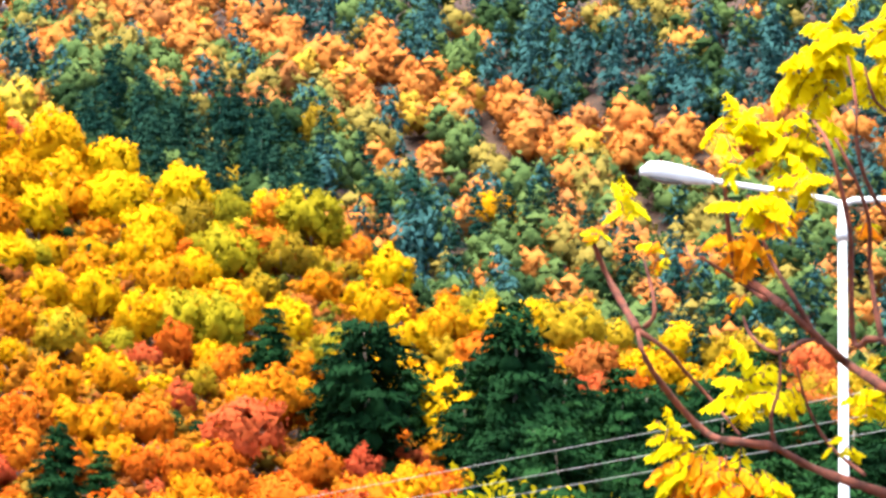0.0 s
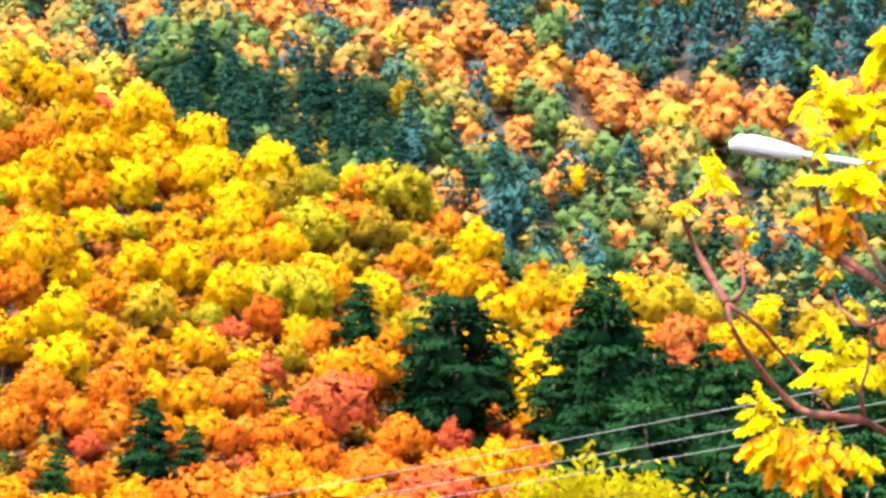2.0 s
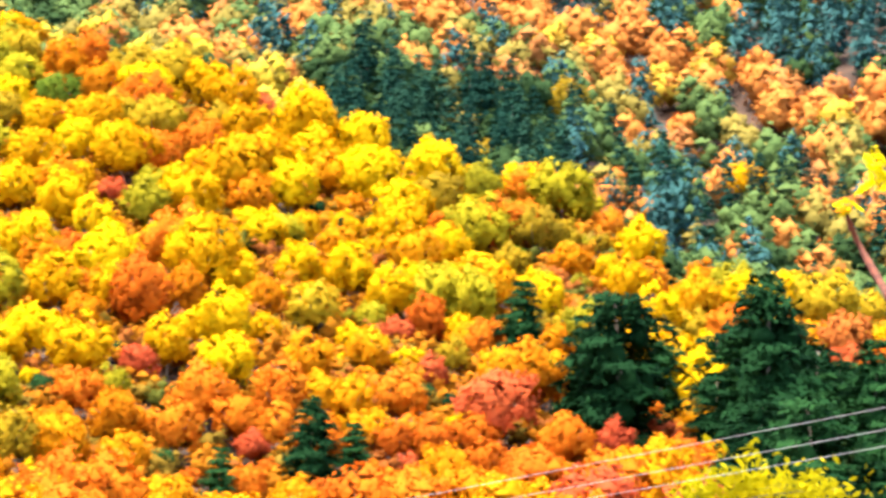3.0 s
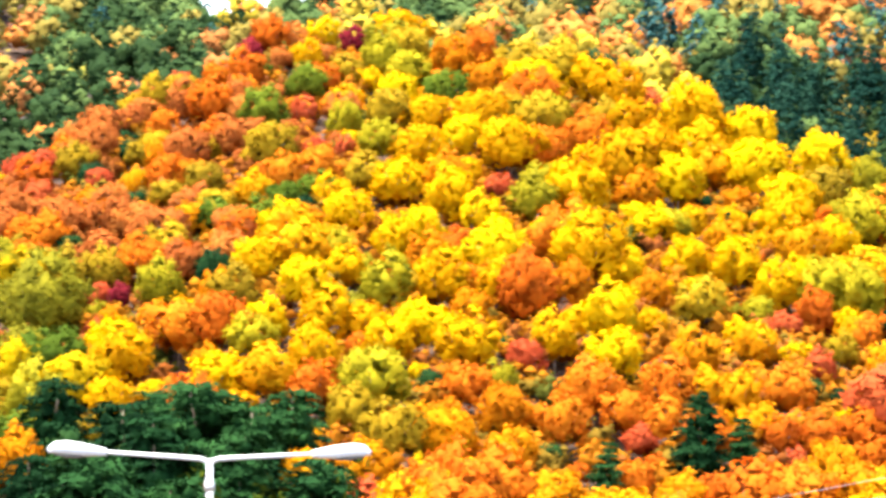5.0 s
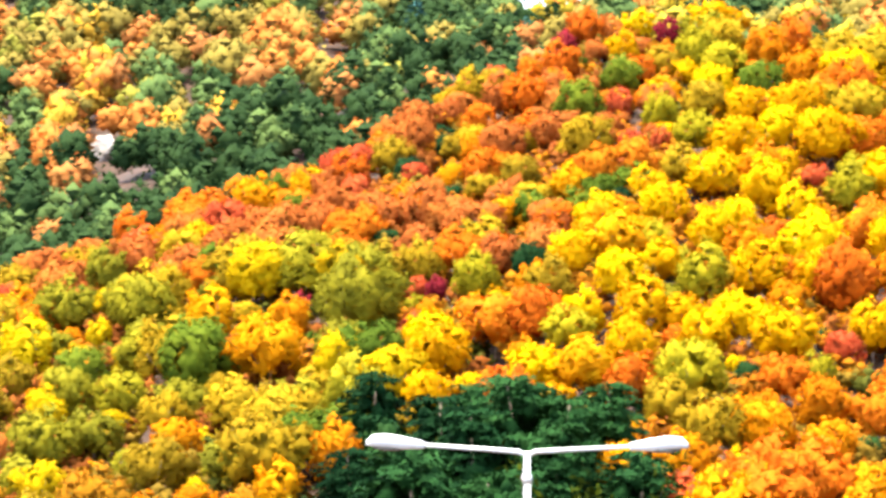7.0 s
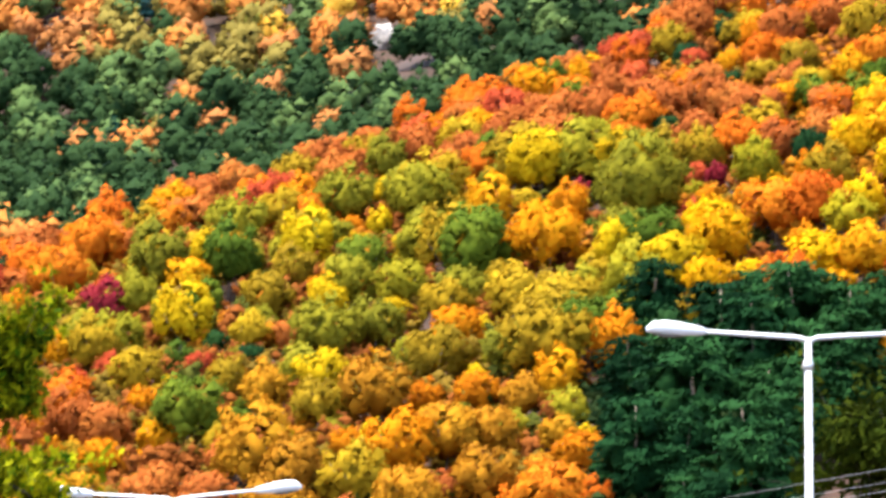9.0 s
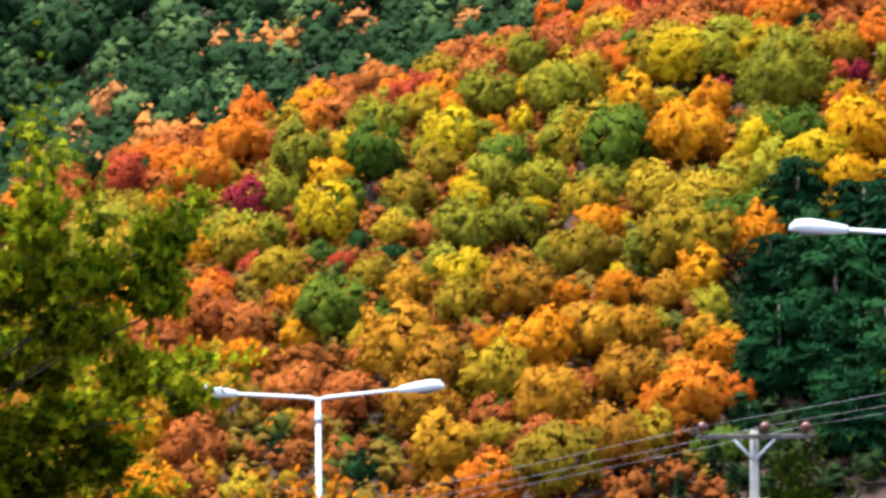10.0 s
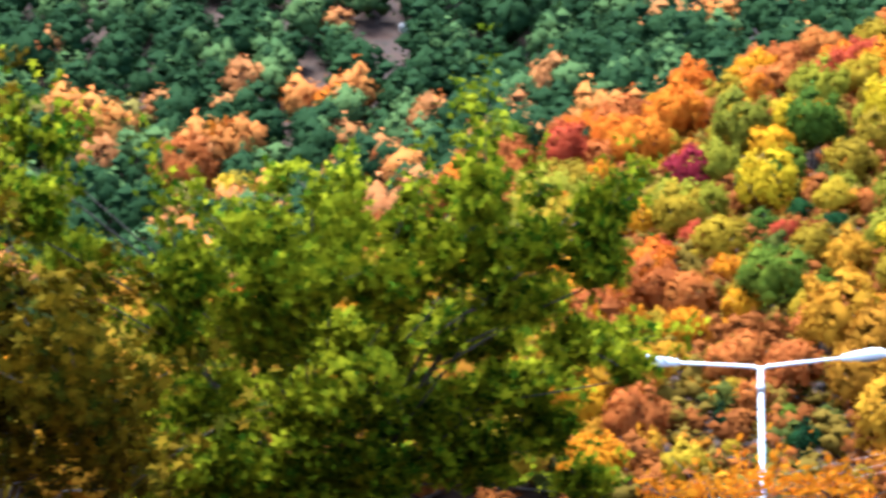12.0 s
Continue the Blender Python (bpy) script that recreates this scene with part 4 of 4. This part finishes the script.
def utility_pole(base, arm_z, turn):
    thing = tagged(new("utility_pole"), "concrete power pole with a steel crossarm and insulators", "utility pole", group="power line")
    thing.matrix_basis = pose(base.x, base.y, base.z, 0, 0, turn)
    h = arm_z - base.z
    bm = bmesh.new()
    tube(bm, [(0, 0, -0.2), (0, 0, h * 0.5), (0, 0, h + 0.12)], [0.145, 0.115, 0.085], 12)
    part("pole", bm, CONCRETE, thing)
    bm = bmesh.new()
    box(bm, -1.12, 1.12, -0.20, -0.11, h - 0.05, h + 0.05)
    arm = part("crossarm", bm, OLD_STEEL, thing, "rusty steel crossarm")
    for x in (-1.04, 0.22, 1.04):
        bm = bmesh.new()
        tube(bm, [(x, -0.155, h + 0.05), (x, -0.155, h + 0.11), (x, -0.155, h + 0.12), (x, -0.155, h + 0.17), (x, -0.155, h + 0.19), (x, -0.155, h + 0.26), (x, -0.155, h + 0.30)], [0.025, 0.03, 0.10, 0.085, 0.12, 0.075, 0.03], 10)
        part("insulator", bm, GLAZE, arm, "brown porcelain insulator")
    for side in (-1, 1):
        bm = bmesh.new()
        tube(bm, [(side * 0.42, -0.16, h - 0.04), (side * 0.03, -0.15, h - 0.46)], [0.034, 0.034], 6)
        part("brace", bm, GALV, thing, "pale steel brace")
        bm = bmesh.new()
        box(bm, side * 0.10, side * 0.32, -0.16, -0.06, h - 1.32, h - 1.26)
        part("bracket", bm, GALV, thing)
        bm = bmesh.new()
        tube(bm, [(side * 0.16, -0.13, h - 1.62), (side * 0.16, -0.13, h - 1.5)], [0.07, 0.05], 8)
        part("fuse_holder", bm, GLAZE, thing)
    return thing


def wire(a, b, sag):
    pts = [a.lerp(b, k / 24) - Vector((0, 0, sag * 4 * (k / 24) * (1 - k / 24))) for k in range(25)]
    bm = bmesh.new()
    tube(bm, pts, [0.0034] * 25, 5)
    me = bpy.data.meshes.new("wire")
    bm.to_mesh(me); bm.free()
    me.materials.append(WIRE)
    return tagged(new("wire", me), "thin bare overhead power line wire", "wire", group="power line")


POLE_R = 73.0
pole_mid = sight(16.97, -3.41, POLE_R)
utility_pole(spot(16.97, POLE_R), pole_mid.z, 16.97)
pole_far, pole_near = sight(36.0, -6.6, 140.0), sight(-10.5, 1.6, 31.0)
utility_pole(spot(36.0, 140.0), pole_far.z, 36.0)
utility_pole(spot(-10.5, 31.0), pole_near.z, -10.5)
for x, drop in ((-1.04, 0.0), (0.22, 0.15), (1.04, 0.28)):
    across = Vector((math.cos(radians(16.97)), math.sin(radians(16.97)), 0)) * x
    tip = pole_mid + across + Vector((0, 0, 0.2))
    wire(tip, pole_near + across * 0.3 + Vector((0, 0, 0.16 - drop)), 0.02)
    wire(tip, pole_far + across * 0.9 + Vector((0, 0, 0.25)), 0.35)

# ---- pale rocks on the second crest ----
def boulder(az, r, size, seed, label):
    bm = bmesh.new()
    bmesh.ops.create_icosphere(bm, subdivisions=4, radius=size * 0.5)
    rng = random.Random(seed)
    cuts = [(Vector((rng.uniform(-1, 1), rng.uniform(-1, 1), rng.uniform(-0.4, 1))).normalized(), rng.uniform(0.24, 0.40) * size) for _ in range(14)]
    for v in bm.verts:
        for n, d in cuts:
            over = v.co.dot(n) - d
            if over > 0:
                v.co -= n * over
        v.co *= 1 + 0.14 * noise.noise(v.co * (6 / size) + Vector((0, seed, 0)))
        v.co = Vector((v.co.x * 1.15, v.co.y * 0.9, v.co.z * 1.15))
    me = bpy.data.meshes.new("boulder")
    bm.to_mesh(me); bm.free()
    me.materials.append(ROCK)
    ob = tagged(new("boulder", me), label, "rock")
    ob.location = spot(az, r, size * 0.3)
    return ob


for i, (a, e, d, label) in enumerate(ROCKS):
    boulder(a, ROCK_R[i], ROCK_R[i] * radians(d), i * 3.7, label)


# ---- trees and bushes close to the road ----
LOBED = np.array([(0, -0.12), (0.42, -0.14), (0.17, 0.10), (0.60, 0.40), (0.18, 0.40), (0.0, 0.95), (-0.18, 0.40), (-0.60, 0.40), (-0.17, 0.10), (-0.42, -0.14)])
OVAL = np.array([(0, -0.5), (0.21, -0.12), (0.19, 0.2), (0, 0.6), (-0.19, 0.2), (-0.21, -0.12)])


def shaped_leaves(outline, centres, along, normals, sizes, curl=0.18, facing=None):
    """Leaves with a drawn outline, curled down at the rim."""
    normals = normals / np.maximum(np.linalg.norm(normals, axis=1, keepdims=True), 1e-6)
    along = along - normals * (along * normals).sum(1, keepdims=True)
    along = along / np.maximum(np.linalg.norm(along, axis=1, keepdims=True), 1e-6)
    side = np.cross(along, normals)
    m = len(outline)
    pts = np.concatenate([[(0, 0.15)], outline])
    lift = np.concatenate([[0.0], -curl * (np.abs(outline[:, 0]) + 0.4 * np.abs(outline[:, 1]))])
    s = sizes[:, None, None]
    v = centres[:, None] + s * (pts[None, :, :1] * side[:, None] + pts[None, :, 1:] * along[:, None] + lift[None, :, None] * normals[:, None])
    k = np.arange(1, m + 1)
    f = np.stack([np.zeros(m, int), k, np.roll(k, -1)], 1)
    body = (v.reshape(-1, 3), (f[None] + (np.arange(len(centres)) * (m + 1))[:, None, None]).reshape(-1, 3))
    return body if facing is None else body + (np.repeat(unit(facing), m + 1, axis=0),)


def leafy_tree(name, label, category, az, r, fork_el, material, outline, leaf, boughs, seed, dense=1.0, stem=0.11, upright=0.5, spiky=0.3, drop=0.0):
    """A tree near the road. boughs: bearing, elevation, half width and half height in degrees of each mass of leaves."""
    rng = np.random.default_rng(seed)
    back = r * (1 + 5.5 * drop)  # the stem stands under the middle of the crown
    base = spot(az, back)
    tree = tagged(new(name), label, category)
    tree.matrix_basis = Matrix.Translation(base)
    fork = sight(az, fork_el, back) - base
    bm, leaf_bits = bmesh.new(), []
    tube(bm, [(0, 0, -0.2), (0.05, 0.04, fork.z * 0.5), tuple(fork)], [stem, stem * 0.8, stem * 0.6], 10)
    top = max(b[1] for b in boughs) - 1.5
    # set above the crown's middle: low boughs' normals tip down, adding shade there
    heart = np.array(sight(sum(b[0] for b in boughs) / len(boughs), sum(b[1] for b in boughs) / len(boughs) + 0.7, r * 1.02) - base)
    for a, e, hw, hh in boughs:
        depth = (rng.uniform(-0.025, 0.025) + drop * max(0.0, top - e)) * r
        c = sight(a, e, r + depth) - base
        rx, rz = r * radians(hw), r * radians(hh)
        low = c - Vector((0, 0, rz * 0.5))
        tube(bm, [tuple(fork), tuple(fork.lerp(low, 0.55) + Vector((0, 0, 0.12 * (low - fork).length))), tuple(low)], [stem * 0.15, stem * 0.10, stem * 0.06], 6)
        shoots = []
        for _ in range(6):
            d = Vector((rng.normal() * rx, rng.normal() * rx, abs(rng.normal()) * rz + rz * upright)) * 0.75
            shoots.append((np.array(low), np.array(d) * 1.35))
            tube(bm, [tuple(low), tuple(low + d * 0.5 + Vector((0, 0, 0.03))), tuple(low + d)], [stem * 0.09, stem * 0.06, stem * 0.02], 4)
        n = int(dense * 4.3 * rx * rz * math.pi / (0.42 * leaf * leaf))
        o = rng.normal(size=(n, 3)); o /= np.linalg.norm(o, axis=1, keepdims=True)
        wave = 0.72 + 0.58 * np.array([noise.noise((q[0] * 2.6 + a, q[1] * 2.6, q[2] * 2.6)) for q in o])
        rad = wave * rng.uniform(0.30, 1.0, n) ** 0.45
        p = np.array(c) + o * rad[:, None] * np.array([rx, rx * 0.9, rz])
        loose = rng.random(n) < spiky
        q = rng.integers(0, len(shoots), n)
        along_shoot = np.array([shoots[i][0] for i in q]) + np.array([shoots[i][1] for i in q]) * rng.uniform(0.35, 1.15, (n, 1)) + rng.normal(size=(n, 3)) * leaf * 0.7
        p = np.where(loose[:, None], along_shoot, p)
        out = unit(np.array(c) - heart)
        nr = o * 0.5 + out * 0.8 + rng.normal(size=(n, 3)) * 0.5
        al = o + np.array([0, 0, -0.35]) + rng.normal(size=(n, 3)) * 0.6
        facing = o * 0.4 + out * 1.1 + rng.normal(size=(n, 3)) * 0.35
        leaf_bits.append(shaped_leaves(outline, p, al, nr, leaf * rng.uniform(0.6, 1.2, n), facing=facing))
    part("trunk", bm, DARK_BARK, tree)
    crown = new("crown", tri_mesh("crown", *joined(*leaf_bits), material))
    crown.parent = tree
    return tree


PLANE_LEAVES = leaf_material("plane_tree_leaves", (0.004, 0.020, 0.002), (0.044, 0.100, 0.003), (0.28, 0.29, 0.006), noise_scale=1.1, through_light=0.26, leaf_var=0.8, object_random=False, grain=5.0)
# turning leaf colours, darkened to stand in for shade low in the crown
TURNED_LEAVES = leaf_material("turning_plane_leaves", (0.006, 0.015, 0.002), (0.030, 0.038, 0.002), (0.16, 0.10, 0.004), noise_scale=1.1, through_light=0.22, leaf_var=0.7, object_random=False, grain=5.0)
ORANGE_LEAVES = leaf_material("bright_orange_leaves", (0.44, 0.085, 0.004), (0.66, 0.15, 0.005), (0.74, 0.27, 0.008), noise_scale=0.9, leaf_var=0.5, through_light=0.3, object_random=False, grain=5.0)
FROND_YELLOW = leaf_material("yellow_fronds", (0.64, 0.30, 0.004), (0.76, 0.54, 0.006), (0.70, 0.62, 0.010), noise_scale=2.2, through_light=0.35, object_random=False, grain=8.0)
FROND_ORANGE = leaf_material("orange_fronds", (0.58, 0.09, 0.012), (0.78, 0.18, 0.012), (0.80, 0.36, 0.012), noise_scale=2.2, through_light=0.35, object_random=False, grain=8.0)
LIME_BUSH = leaf_material("lime_yellow_leaves", (0.20, 0.16, 0.008), (0.46, 0.38, 0.010), (0.56, 0.48, 0.012), noise_scale=0.8, through_light=0.3, object_random=False, grain=5.0)
YARD_GREEN = leaf_material("glossy_green_leaves", (0.003, 0.010, 0.002), (0.010, 0.026, 0.003), (0.04, 0.055, 0.004), noise_scale=0.8, through_light=0.12, object_random=False, grain=5.0)
RED_BARK = rough_material("red_brown_twig_bark", (0.045, 0.012, 0.008), (0.24, 0.060, 0.03), 9.0)
DARK_BARK = rough_material("dark_brown_bark", (0.025, 0.018, 0.013), (0.08, 0.06, 0.045), 6.0)


# ---- slender tree with long yellow feathered leaves ----
def fronds(az, el, wide, count, r, rng, up=0.2, length=0.36):
    """Feathered leaves that spring from one twig's end: leaflets in pairs along a drooping rib."""
    c = np.array(sight(az, el, r))
    size = r * radians(wide) * 0.5
    bits, ribs = [], []
    for _ in range(count):
        p = c + rng.normal(size=3) * size * 0.3
        d = rng.normal(size=3) * np.array([1.0, 0.7, 0.5]) + np.array([0, 0, up])
        d /= np.linalg.norm(d)
        L = min(length, size * 1.3) * rng.uniform(0.7, 1.15)
        n = 9
        rib = [p]
        for k in range(n):
            d = d + np.array([0, 0, -0.13]); d /= np.linalg.norm(d)
            p = p + d * L / n
            rib.append(p)
        ribs.append(rib)
        rib = np.array(rib[1:])
        side = np.cross(d, [0, 0, 1.0]); side /= max(np.linalg.norm(side), 1e-6)
        for s in (-1, 1):
            al = side * s + np.array([0, 0, -0.75]) + d * 0.4 + rng.normal(size=(n, 3)) * 0.15
            nr = np.array([0, 0, 0.6]) + side * s * 0.6 + rng.normal(size=(n, 3)) * 0.25 - np.array([math.sin(radians(az)) * -0.3, math.cos(radians(az)) * 0.3, 0])
            ll = 0.15 * np.sin(np.linspace(0.9, 2.7, n)) * L / 0.33
            bits.append(shaped_leaves(OVAL, rib + (al / np.linalg.norm(al, axis=1, keepdims=True)) * ll[:, None] * 0.5, al, nr, ll * 1.05, 0.1))
    return bits, ribs


SUMAC_R = 27.0
sumac_bm, sumac_yellow, sumac_orange = bmesh.new(), [], []
sumac_rng = np.random.default_rng(8)


def twig(radius, *places):
    """A bending branch through bearings and elevations."""
    pts = [tuple(sight(a, e, SUMAC_R + 0.35 * math.sin(a * 3 + e))) for a, e in places]
    smooth = []
    for k in range(len(pts) - 1):
        p0, p1, p2, p3 = (Vector(pts[min(max(i, 0), len(pts) - 1)]) for i in (k - 1, k, k + 1, k + 2))
        for s in (0.0, 0.33, 0.66):
            smooth.append(0.5 * (2 * p1 + (p2 - p0) * s + (2 * p0 - 5 * p1 + 4 * p2 - p3) * s * s + (3 * p1 - p0 - 3 * p2 + p3) * s ** 3))
    smooth.append(Vector(pts[-1]))
    n = len(smooth)
    tube(sumac_bm, smooth, [radius * (1 - 0.55 * i / n) * (1 + 0.12 * math.sin(i * 2.1)) for i in range(n)], 7)


def tuft(az, el, wide, count, orange=0.0, up=0.2):
    bits, ribs = fronds(az, el, wide, count, SUMAC_R + sumac_rng.uniform(-0.4, 0.4), sumac_rng, up)
    for i in range(0, len(bits), 2):
        (sumac_orange if sumac_rng.random() < orange else sumac_yellow).extend(bits[i:i + 2])
    for rib in ribs:
        tube(sumac_bm, [tuple(p) for p in rib[::3]], [0.007, 0.006, 0.005, 0.004], 4)



leafy_tree("plane_tree", "green plane tree with lobed leaves turning yellow", "tree", 30.96, 30.0, -5.4, PLANE_LEAVES, LOBED, 0.095, [
    (32.96, -1.14, 0.81, 0.63),
    (31.80, -0.67, 0.72, 0.72),
    (30.54, -0.43, 0.72, 0.72),
    (31.18, -1.26, 0.99, 0.72),
    (29.43, -0.53, 0.49, 0.63),
    (29.76, -1.47, 0.90, 0.63),
    (28.25, 0.07, 0.58, 0.76),
    (28.49, -0.86, 0.81, 0.72),
    (27.41, -0.75, 0.58, 0.63),
    (26.38, -0.31, 0.54, 0.63),
    (26.39, -1.08, 0.67, 0.54),
    (27.61, -1.60, 0.99, 0.63),
    (25.92, -2.74, 0.54, 0.36),
    (26.72, -2.33, 0.81, 0.54),
    (28.51, -2.12, 1.17, 0.72),
    (30.13, -2.27, 1.17, 0.81),
    (31.73, -2.06, 1.17, 0.81),
    (33.06, -2.03, 0.90, 0.81),
    (27.81, -3.03, 1.08, 0.63),
    (29.43, -3.36, 1.35, 0.81),
    (31.04, -3.32, 1.26, 0.81),
    (32.64, -3.29, 1.17, 0.90),
    (28.55, -4.09, 1.17, 0.81),
    (30.17, -4.41, 1.35, 0.81),
    (31.95, -4.46, 1.35, 0.81),
    (33.37, -4.34, 0.99, 0.81),
    (27.28, -3.75, 0.63, 0.54),
    (26.67, -4.57, 0.72, 0.36),
    (28.10, 0.92, 0.14, 0.38),
    (31.42, 0.39, 0.14, 0.31),
    (30.35, 0.38, 0.16, 0.27),
    (30.94, 0.12, 0.13, 0.22),
    (29.37, 0.09, 0.14, 0.25),
    (27.31, 0.01, 0.13, 0.22),
    (25.67, 0.35, 0.13, 0.22),
    (25.92, 0.04, 0.20, 0.38),
    (28.83, 0.13, 0.14, 0.27),
    (32.23, -0.26, 0.14, 0.31),
    (35.62, 1.17, 0.25, 0.72),
    (35.00, 0.98, 0.29, 0.67),
    (35.42, -0.04, 0.72, 0.72),
    (34.73, -0.95, 0.72, 0.63),
], 3, 2.3, spiky=0.28, drop=0.016)
leafy_tree("plane_tree", "plane tree with yellow-orange turning leaves", "tree", 36.13, 28.0, -5.6, TURNED_LEAVES, LOBED, 0.12, [
    (35.37, -1.74, 1.43, 1.26),
    (34.59, -2.83, 1.35, 1.17),
    (35.4, -3.7, 1.43, 1.17),
    (33.9, -4.09, 1.17, 0.81),
    (36.94, -1.17, 1.26, 1.79),
    (36.99, -3.39, 1.43, 1.43),
], 4, 1.2, drop=0.016)
leafy_tree("orange_roadside_tree", "small bright orange roadside tree with spiky shoots", "tree", 23.88, 50.0, -6.2, ORANGE_LEAVES, OVAL, 0.15, [
    (23.79, -4.63, 1.35, 0.32),
    (24.69, -4.72, 0.81, 0.29),
    (22.8, -4.64, 0.63, 0.32),
    (23.65, -4.19, 0.13, 0.32),
    (24.16, -4.29, 0.13, 0.29),
    (22.57, -4.33, 0.13, 0.25),
    (22.27, -4.83, 0.45, 0.18),
    (25.45, -4.71, 0.45, 0.22),
], 5, 0.6)
leafy_tree("lime_roadside_tree", "lime-yellow treetop beside the power line", "tree", -0.79, 60.0, -2.0, LIME_BUSH, OVAL, 0.17, [
    (-0.53, -0.70, 0.85, 0.42),
    (0.0, -0.82, 0.45, 0.29),
    (-1.06, -0.68, 0.45, 0.30),
    (-1.86, -0.73, 0.54, 0.27),
], 6, 1.1)
leafy_tree("evergreen_yard_tree", "dark green bushy tree beside the lamp", "tree", 12.88, 100.0, -5.0, YARD_GREEN, OVAL, 0.30, [
    (13.1, -1.81, 0.67, 0.72),
    (12.71, -2.52, 0.99, 0.54),
    (13.77, -2.52, 0.49, 0.32),
    (12.35, -1.9, 0.72, 0.63),
    (12.9, -2.1, 0.8, 0.5),
] + [
    (16.35, -4.02, 0.40, 0.40),
    (16.67, -4.64, 0.54, 0.45),
    (16.09, -4.55, 0.54, 0.54),
], 7, 1.5)
twig(0.0495, (-8.14, -1.26), (-7.27, -0.47), (-6.39, -0.13), (-5.77, 0.11), (-5.24, 0.42))
twig(0.0363, (-5.24, 0.42), (-4.7, 0.49), (-4.21, 0.6), (-3.64, 1.18), (-3.21, 1.81), (-3.09, 2.26))
twig(0.0347, (-3.09, 2.26), (-2.84, 2.7), (-2.55, 3.24), (-2.35, 3.78))
twig(0.0214, (-3.19, 2.3), (-3.35, 2.48), (-3.33, 2.84), (-3.2, 3.36))
twig(0.0214, (-3.09, 2.26), (-3.55, 1.94), (-3.86, 1.58), (-4.26, 1.14), (-4.7, 0.6))
twig(0.0462, (-8.15, 0.15), (-7.0, 1.31), (-6.4, 1.71), (-5.87, 2.2), (-5.43, 2.61))
twig(0.0330, (-5.43, 2.61), (-5.03, 2.92), (-4.72, 3.15), (-4.56, 3.64), (-4.47, 4.62))
twig(0.0231, (-5.87, 2.2), (-5.52, 2.83), (-5.3, 3.19), (-5.12, 3.55), (-4.94, 4.17))
twig(0.0198, (-5.12, 2.74), (-4.72, 3.01), (-4.09, 3.42))
twig(0.0214, (-6.44, 1.71), (-5.87, 2.11), (-5.29, 1.89), (-4.89, 2.16), (-4.76, 2.47))
twig(0.0297, (-8.16, 1.22), (-6.93, 2.11), (-6.51, 2.02), (-6.46, 3.18), (-6.44, 3.89), (-6.15, 5.1), (-5.89, 5.55))
twig(0.0231, (-6.93, 2.11), (-6.76, 3.18), (-6.75, 3.98), (-6.51, 4.7), (-6.23, 5.28))
twig(0.0198, (-8.17, 2.99), (-7.02, 4.07), (-6.6, 4.96), (-6.56, 5.85), (-6.43, 6.57))
twig(0.0181, (-5.25, 0.42), (-5.19, 0.87), (-5.33, 1.4), (-5.33, 2.12))
twig(0.0165, (-6.65, -0.02), (-6.12, 0.42), (-5.77, 1.04), (-5.6, 1.67))
twig(0.0198, (-8.18, 3.7), (-7.31, 5.4), (-6.87, 5.85), (-6.7, 6.39))
tuft(-2.98, 4.2, 0.67, 11, 0, 0.5)
tuft(-2.48, 3.83, 0.45, 5, 0.5, 0.2)
tuft(-3.42, 3.55, 0.54, 6, 0.5, 0.1)
tuft(-4.64, 5.52, 0.90, 13, 0, 0.4)
tuft(-5.09, 5.33, 0.81, 10, 0, 0.1)
tuft(-5.8, 5.51, 1.08, 13, 0, 0.0)
tuft(-5.99, 6.48, 1.17, 23, 0, 0.2)
tuft(-6.26, 7.06, 0.81, 13, 0, 0.4)
tuft(-6.83, 6.12, 0.81, 13, 0, 0.1)
tuft(-6.83, 6.83, 0.72, 10, 0, 0.2)
tuft(-5.71, 4.61, 0.81, 11, 0, 0.3)
tuft(-4.99, 4.26, 0.90, 15, 0.1, 0.1)
tuft(-4.85, 3.64, 0.85, 20, 0.95, -0.2)
tuft(-5.48, 4.04, 0.45, 6, 0.8, 0)
tuft(-4.71, 2.83, 0.36, 5, 0.9, -0.2)
tuft(-5.35, 3.99, 0.54, 8, 0.4, 0)
tuft(-4.89, 1.4, 0.99, 15, 0, 0.2)
tuft(-5.42, 1.22, 0.63, 6, 0, 0)
tuft(-3.59, 0.6, 0.63, 11, 0, 0)
tuft(-3.99, 0.15, 0.99, 20, 0.5, 0)
tuft(-4.52, -0.02, 0.99, 20, 0.6, -0.1)
tuft(-5.06, -0.11, 0.72, 13, 0.6, 0)
tuft(-3.72, -0.11, 0.54, 10, 0.3, 0)
tuft(-6.39, 0.42, 0.45, 6, 0, -0.3)
tuft(-6.79, 1.22, 0.72, 8, 0, 0.1)
tuft(-6.77, 3.98, 0.63, 6, 0.8, 0)
tuft(-7.32, 6.73, 1.08, 13, 0, 0.1)
tuft(-4.64, 4.89, 0.54, 8, 0.2, -0.3)

sumac_base = spot(-9.6, SUMAC_R)
twig(0.045, (-9.6, -13.5), (-9.5, -6.0), (-8.2, -1.25), (-8.2, 0.15), (-8.2, 1.2), (-8.3, 3.0), (-8.2, 3.8))
sumac = tagged(new("sumac_tree"), "slender reddish-twigged tree with yellow and orange feathered leaves", "tree")
part("trunk", sumac_bm, RED_BARK, sumac, "red-brown branching stems")
for bits, material, name in ((sumac_yellow, FROND_YELLOW, "yellow_fronds"), (sumac_orange, FROND_ORANGE, "orange_fronds")):
    new(name, tri_mesh(name, *joined(*bits), None, material)).parent = sumac
